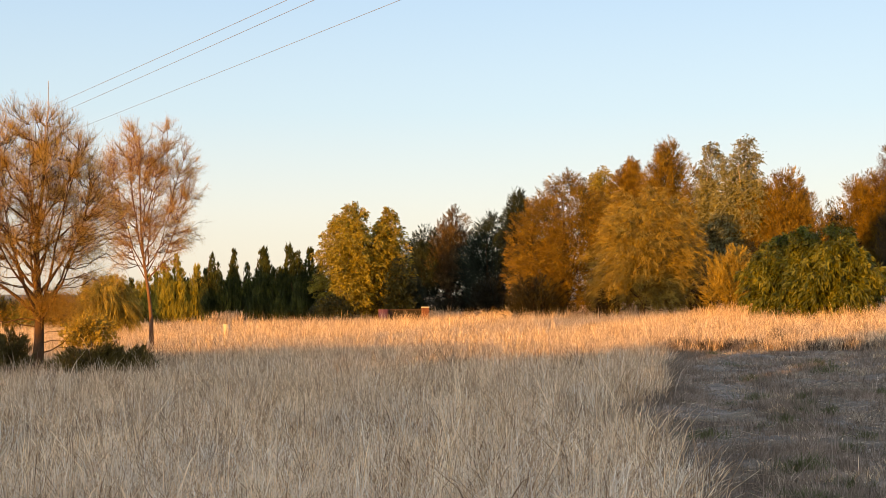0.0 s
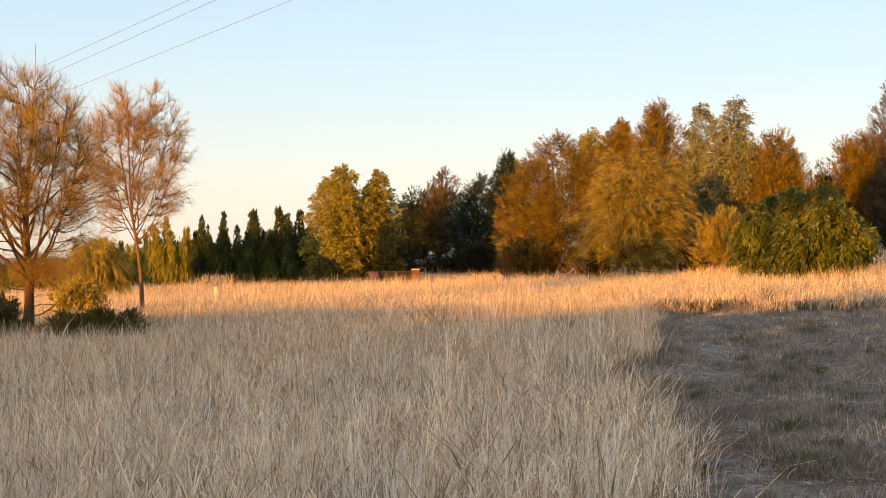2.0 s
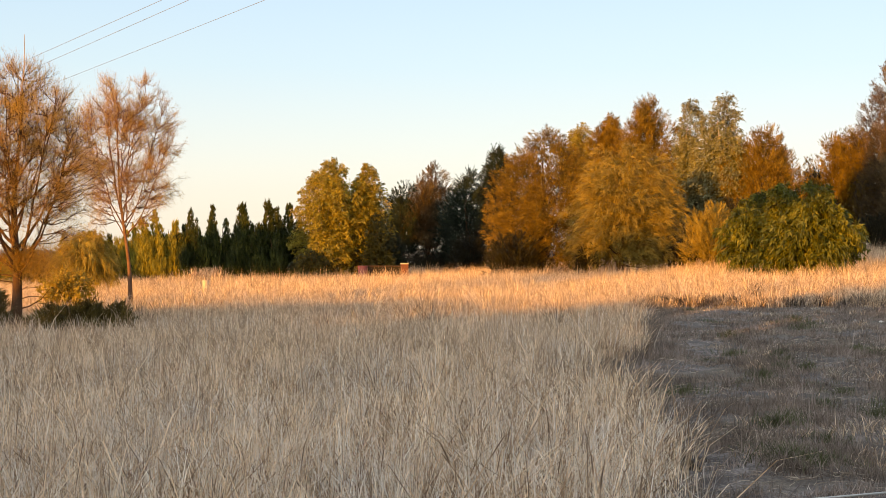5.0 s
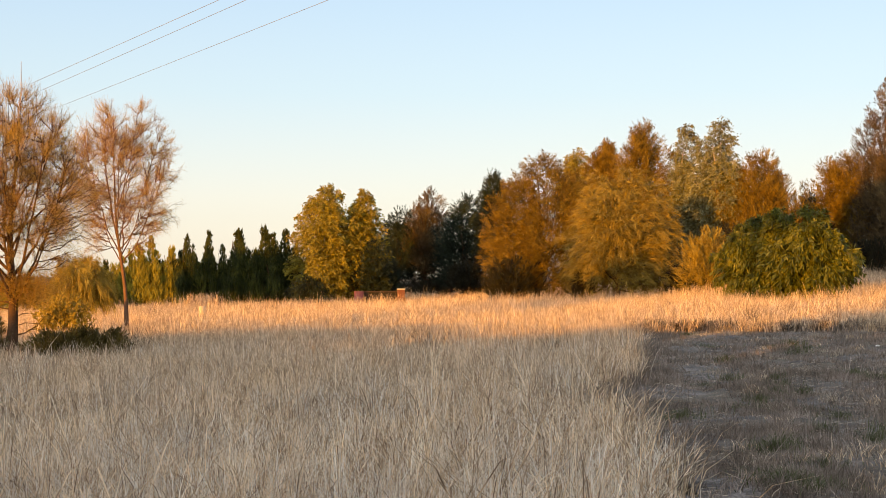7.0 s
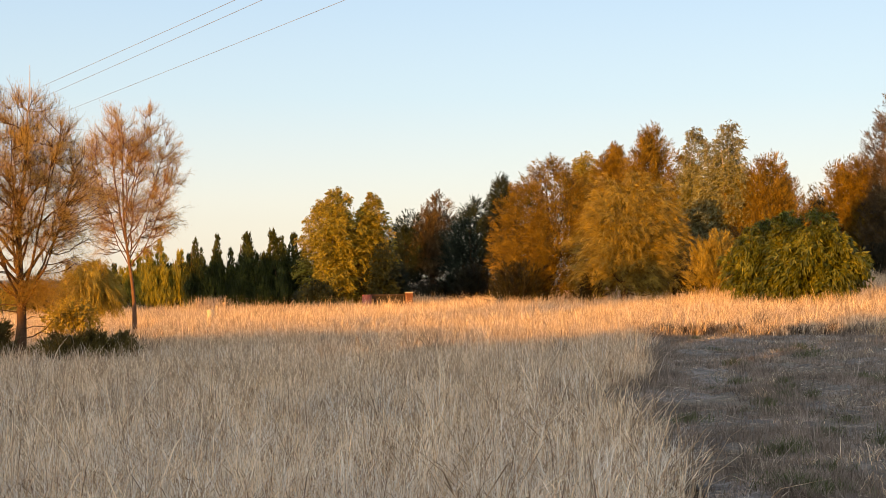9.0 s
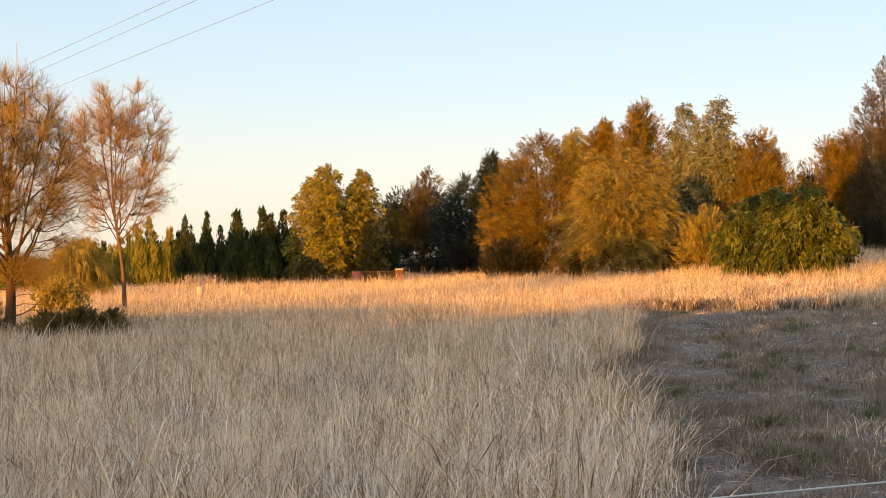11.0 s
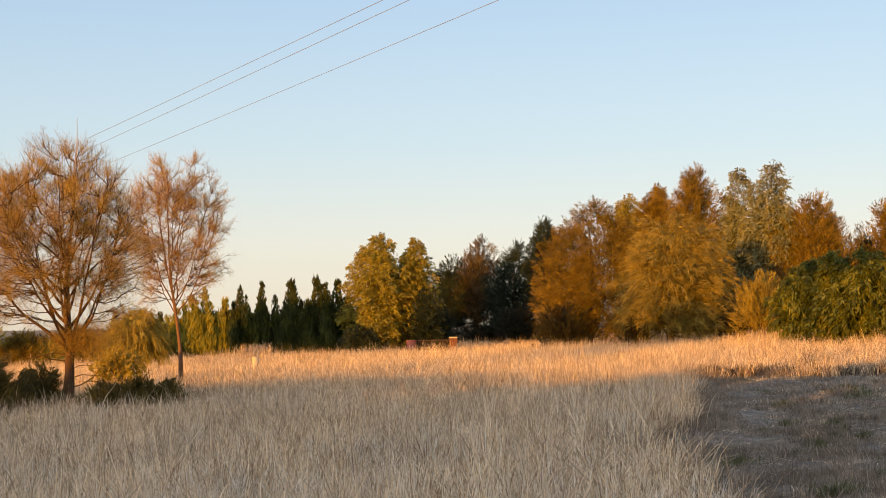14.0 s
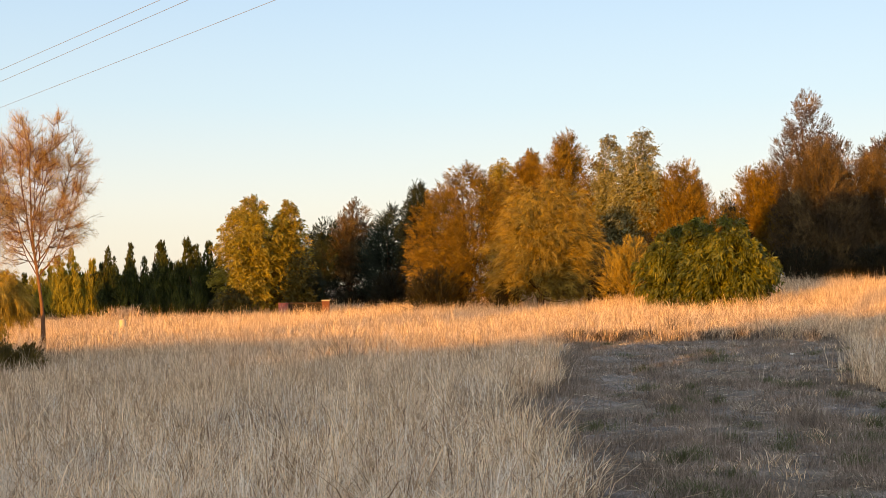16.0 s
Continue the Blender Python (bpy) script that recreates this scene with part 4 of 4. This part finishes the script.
# row of unseen trees added behind the viewer to shade the near paddock
HEDGE_Y = -14.0
hedge = make_tree(70.0, HEDGE_Y, 5.0, 6.4, 190, "shade_hedge_tree", "dense leafy unseen tree added behind the viewer to shade the paddock", "tree", low=0.0, lobe=1.2, rise=0.2, leaf=M_DARK, needle=False,
                  length=0.8, wide=0.5, per_lobe=4, per=6, core=6, leaders=1, group="hedge behind the viewer")
for i in range(46):
    hx = -100 + 3.7 * i
    # where this tree's shadow ends on the paddock sets how tall it is
    ends = np.interp(hx + (33 - HEDGE_Y) * math.tan(s_az), (-14, -3, 4.2, 5.4, 7.3, 11.5, 16), (37.0, 37.9, 38.3, 29.8, 30.6, 47.0, 47.0)) + 0.6 * math.sin(i * 1.7)
    tall = (ends - HEDGE_Y) / math.cos(s_az) * math.tan(s_el) - float(lie(hx, HEDGE_Y))
    copy_thing(hedge, Matrix.Translation((hx, HEDGE_Y + 0.3 * math.sin(i * 2.1), float(lie(hx, HEDGE_Y)) - 0.02)) @ Matrix.Rotation(i * 1.3, 4, "Z") @ Matrix.Diagonal((1, 1, tall / 5.0, 1)))
# unseen gums added beyond the paddock's side; their high crowns shade the cypress row
for hx, hy, hh, hs in ((-38.4, 30.4, 8.5, 194), (-35.2, 29.6, 8.5, 195)):
    make_tree(hx, hy, hh, 4.4, hs, "gum_tree", "unseen gum tree added for shade, high crown on a bare trunk", "tree", low=0.6, lobe=0.8, needle=False, leaf=M_GUM, bark=M_GUMBARK, length=0.4, wide=0.2,
              per_lobe=5, per=8, core=4, fork=4.2, group="tall gums beside the paddock")
# taller unseen gums over the hedge, added to shade the paddock's far-corner sheoaks
for hx, hy, hh, hs in ((-23.2, -12.2, 15.2, 196), (-18.8, -12.8, 15.0, 197), (-14.6, -12.4, 15.4, 198)):
    make_tree(hx, hy, hh, 4.8, hs, "gum_tree", "tall unseen gum tree added for shade, high crown on a bare trunk", "tree", low=0.66, lobe=1.0, needle=False, leaf=M_GUM, bark=M_GUMBARK, length=0.5, wide=0.25,
              per_lobe=10, per=9, core=10, fork=6.5, group="tall gums behind the viewer")

# ---- overhead wires, fence, small things ----
M_WIRE = rough_stuff("weathered_aluminium_wire", [(0.3, (0.10, 0.10, 0.11)), (0.7, (0.20, 0.20, 0.22))], 2, 20, 0.1, 0.5)
M_FENCEWIRE = rough_stuff("galvanised_fence_wire", [(0.3, (0.30, 0.32, 0.32)), (0.7, (0.48, 0.50, 0.50))], 6, 60, 0.1, 0.45)
M_POST = rough_stuff("grey_weathered_timber", [(0.3, (0.16, 0.14, 0.12)), (0.7, (0.34, 0.30, 0.26))], 5, 40, 0.5)
M_BRICK = rough_stuff("red_brick", [(0.3, (0.08, 0.03, 0.02)), (0.55, (0.12, 0.05, 0.032)), (0.75, (0.17, 0.075, 0.05))], 3, 25, 0.4)
# red coping, darkened in its colour for the shade on the wall
M_COPING = rough_stuff("shaded_red_coping", [(0.3, (0.022, 0.014, 0.012)), (0.7, (0.045, 0.026, 0.022))], 3, 25, 0.3)
M_CAP = rough_stuff("pale_concrete", [(0.3, (0.24, 0.22, 0.20)), (0.7, (0.36, 0.33, 0.30))], 4, 40, 0.3)
# brick made nearly black: shade on the wall's front is in the colour
M_SHADEWALL = rough_stuff("shade_dark_brick", [(0.3, (0.008, 0.007, 0.006)), (0.7, (0.02, 0.015, 0.013))], 3, 30, 0.4)
M_PINK = rough_stuff("faded_red_plastic", [(0.3, (0.17, 0.055, 0.06)), (0.7, (0.27, 0.095, 0.095))], 3, 30, 0.1, 0.5)
M_WHITE = rough_stuff("white_plastic", [(0.3, (0.34, 0.30, 0.25)), (0.7, (0.46, 0.42, 0.36))], 5, 40, 0.1, 0.5)
M_GREY = rough_stuff("grey_stone", [(0.3, (0.55, 0.53, 0.5)), (0.7, (0.75, 0.73, 0.7))], 9, 60, 0.2)


def box(cx, cy, cz, sx, sy, sz, bevel=0.01):
    bm = bmesh.new()
    bmesh.ops.create_cube(bm, size=1, matrix=Matrix.Translation((cx, cy, cz)) @ Matrix.Diagonal((sx, sy, sz, 1)))
    bmesh.ops.bevel(bm, geom=bm.edges[:], offset=bevel, segments=2, affect="EDGES")
    return bm


def drum(r0, r1, z0, z1, sides=20):
    bm = bmesh.new()
    bmesh.ops.create_cone(bm, cap_ends=True, segments=sides, radius1=r0, radius2=r1, depth=z1 - z0, matrix=Matrix.Translation((0, 0, (z0 + z1) / 2)))
    bmesh.ops.bevel(bm, geom=[e for e in bm.edges if abs(e.verts[0].co.z - e.verts[1].co.z) < 1e-5], offset=0.012, segments=2, affect="EDGES")
    return bm


def wire(name, a, b, sag, r, material, parent=None, steps=40):
    a, b = np.array(a, float), np.array(b, float)
    s = np.linspace(0, 1, steps)[:, None]
    p = a + (b - a) * s - np.c_[0 * s, 0 * s, 4 * sag * s * (1 - s)]
    v, f = tubes([(p, np.full(steps, r))], 6)
    return sheet(name, v, f, material, parent, smooth=True)


def overhead_lines():
    for a, b in (((-16.3, 55.7), (-7.2, 41.3)), ((-16.3, 57.5), (-6.4, 41.4)), ((-17.2, 63.4), (-4.1, 41.8))):
        a, b = np.array(a), np.array(b)
        d = (b - a) / np.linalg.norm(b - a)
        w = wire("power_line", (*(a - d * 75), 10.4), (*(b + d * 60), 10.4), 0.25, 0.0075, M_WIRE)
        tagged(w, "thin dark overhead power line against the sky", "power line", "overhead power lines")
    for px, py, turned in ((-56.5, 121.0, 0), (27.0, -10.0, 1)):
        pole = thing("power_pole", px, py, "grey timber power pole carrying three lines", "pole", "power poles")
        bm = bmesh.new()
        bmesh.ops.create_cone(bm, cap_ends=True, segments=14, radius1=0.17, radius2=0.11, depth=11.6, matrix=Matrix.Translation((0, 0, 5.3)))
        part("pole", bm, M_POST, pole)
        arm = box(0, 0, 0, 3.6, 0.1, 0.12)
        bmesh.ops.rotate(arm, verts=arm.verts[:], cent=(0, 0, 0), matrix=Matrix.Rotation(radians(32), 3, "Z"))
        bmesh.ops.translate(arm, verts=arm.verts[:], vec=(0, 0, 10.4))
        part("crossarm", arm, M_POST, pole)


def wire_fence():
    e = thing("wire_fence", 0.0, 2.0, "plain wire farm fence on timber posts", "fence")
    e.location.z = 0
    for px in (-6.0, 6.0):
        v, f = tubes([(np.array([(px, 0.06, -0.3), (px, 0.06, 0.6), (px, 0.06, 1.38 + 0.085 * px)]), np.array([0.06, 0.058, 0.055]))], 10)
        sheet("post", v, f, M_POST, e, smooth=True)
    for top in (1.21, 0.85, 0.5, 0.2):
        wire("wire", (-6.0, 0, top - 0.05 if top < 1 else top - 0.51), (6.0, 0, top - 0.05 if top < 1 else top + 0.51), 0.0, 0.0018, M_FENCEWIRE, e, 24)


def gate_things():
    wall = thing("brick_wall", -2.16, 72.1, "low dark brick wall with shade in its colour and a reddish coping", "wall", sink=0.1)
    part("wall", box(0, 0, 0.44, 1.9, 0.24, 0.89), M_SHADEWALL, wall)
    part("coping", box(0, 0, 0.91, 1.94, 0.3, 0.06), M_COPING, wall, "reddish brick coping")
    pillar = thing("brick_pillar", -0.99, 72.0, "red brick pillar with a pale concrete cap", "pillar", sink=0.06)
    part("shaft", box(0, 0, 0.47, 0.43, 0.43, 0.95), M_BRICK, pillar)
    part("cap", box(0, 0, 0.98, 0.47, 0.47, 0.07), M_CAP, pillar, "pale concrete cap")
    tub = thing("red_drum", -3.33, 72.0, "faded red plastic drum in the grass", "drum")
    part("body", drum(0.26, 0.28, 0, 0.8), M_PINK, tub)
    part("rim", drum(0.295, 0.295, 0.78, 0.86), M_PINK, tub)
    pot = thing("white_tub", -9.1, 54.2, "small white plastic tub standing in dry grass", "tub")
    part("body", drum(0.12, 0.14, 0, 0.55), M_WHITE, pot)
    part("lid", drum(0.15, 0.15, 0.53, 0.60), M_WHITE, pot)


def field_tufts():
    g = np.random.default_rng(55)

    def tuft(x, y, n, tall, wide, spread, material, label, bend=0.4, name="grass_tuft"):
        r = np.abs(g.normal(0, spread, n))
        a = g.uniform(0, 6.283, n)
        bx, by = r * np.cos(a), r * np.sin(a)
        e_v, e_f = blades(x + bx, y + by, tall * g.uniform(0.5, 1.3, n), np.full(n, wide), np.abs(g.normal(bend, 0.25, n)), g, 0.0, 0.0, soil if name == "grass_tuft" else lie)
        z = float(lie(x, y))
        ob = sheet(name, e_v - [x, y, z], e_f, material)
        ob.location = (x, y, z)
        tagged(ob, label, "grass tuft", "grass tufts and weeds", "stuff")

    for x, y, r in ((4.38, 18.1, 0.15), (6.3, 18.5, 0.14), (2.74, 13.6, 0.18), (3.9, 14.7, 0.10), (3.0, 10.9, 0.16), (5.0, 11.6, 0.2), (4.3, 10.3, 0.14), (6.3, 15.8, 0.12)):
        tuft(x, y, 260, 0.12, 0.006, r, M_GREENGRASS, "small green grass tuft on the mown strip")
    for k in range(210):
        y = float(8.5 + 22 * g.uniform() ** 1.5)
        x = float(g.uniform(0.17, 0.40) * y + 0.8)
        if not bool(mown(np.array([x]), np.array([y]))[0]):
            continue
        kind = k % 5
        tuft(x, y, (60, 90, 40, 120, 70)[kind], g.uniform(0.07, 0.16), 0.0045 + 0.0002 * y, g.uniform(0.08, 0.26), (M_SHORT, M_SHORT, M_STRAW, M_GREENGRASS, M_LITTER)[kind],
             ("brown short tuft on the mown strip", "brown short tuft on the mown strip", "straw-coloured tuft on the mown strip", "small green grass tuft on the mown strip", "pale cut tuft on the mown strip")[kind], 0.6)
    for x, y in ((5.0, 17.2), (5.15, 16.9), (4.9, 17.0), (4.4, 12.2), (4.9, 13.4), (3.6, 11.2), (5.5, 14.6), (2.9, 12.2), (6.2, 21.0), (5.0, 22.0), (3.1, 9.6), (4.1, 10.4), (7.6, 26.5), (2.6, 10.6)):
        tuft(x, y, 34, 0.26, 0.005, 0.16, M_SHORT, "tuft of dry stalks on the mown strip", 0.5)
    for k in range(26):
        y = 9.6 + 0.62 * k
        x = float(np.interp(y, MOWN[2:10, 1], MOWN[2:10, 0])) + 0.12 + g.uniform(-0.12, 0.2)
        tuft(x, y, 110, g.uniform(0.16, 0.34), 0.006, 0.16, M_SHORT, "brown dry tuft at the edge of the tall grass", 0.4)
    for k in range(84):
        q = k / 83
        x = float(np.interp(q, (0, 0.35, 0.65, 0.9, 1.0), (5.2, 7.2, 9.0, 10.6, 11.5))) + g.uniform(-0.15, 0.15)
        y = float(np.interp(q, (0, 0.35, 0.65, 0.9, 1.0), (32.9, 32.2, 31.2, 30.5, 29.3))) + g.uniform(-0.9, 0.5)
        tuft(x, y, 110, g.uniform(0.14, 0.36), 0.011, 0.22, (M_SHORT, M_WEED, M_STRAW)[k % 3 if q > 0.1 else 0], "dark brown dry tuft along the far edge of the mown strip", 0.4)
    for x, y in ((0.2, 24.0), (-0.2, 24.3), (2.4, 22.8), (-6.4, 29.0), (-5.9, 28.8), (9.0, 34.5), (-11.5, 56.0), (-7.2, 55.0), (-6.4, 57.0), (-4.6, 62.0)):
        tuft(x, y, 80, 0.8, 0.006, 0.22, M_WEED, "dark dry weed standing in the tall grass", 0.5, "dry_weed")
    for x, y in ((-12.3, 70.0), (-11.8, 70.6), (-11.3, 70.2)):
        tuft(x, y, 300, 0.95, 0.02, 0.45, M_STRAW, "mound of taller straw-coloured grass", 0.3, "tall_grass_clump")
    for x, y in ((4.4, 18.3), (5.47, 22.7), (6.2, 22.0), (8.6, 24.0)):
        bm = bmesh.new()
        bmesh.ops.create_icosphere(bm, subdivisions=2, radius=0.035, matrix=Matrix.Diagonal((1.2, 0.9, 0.6, 1)))
        for vert in bm.verts:
            vert.co *= g.uniform(0.85, 1.15)
        ob = part("stone", bm, M_GREY)
        ob.location = (x, y, float(soil(x, y)) + 0.012)
        tagged(ob, "small pale stone on the mown strip", "stone", "stones on the mown strip")


overhead_lines()
wire_fence()
gate_things()
field_tufts()
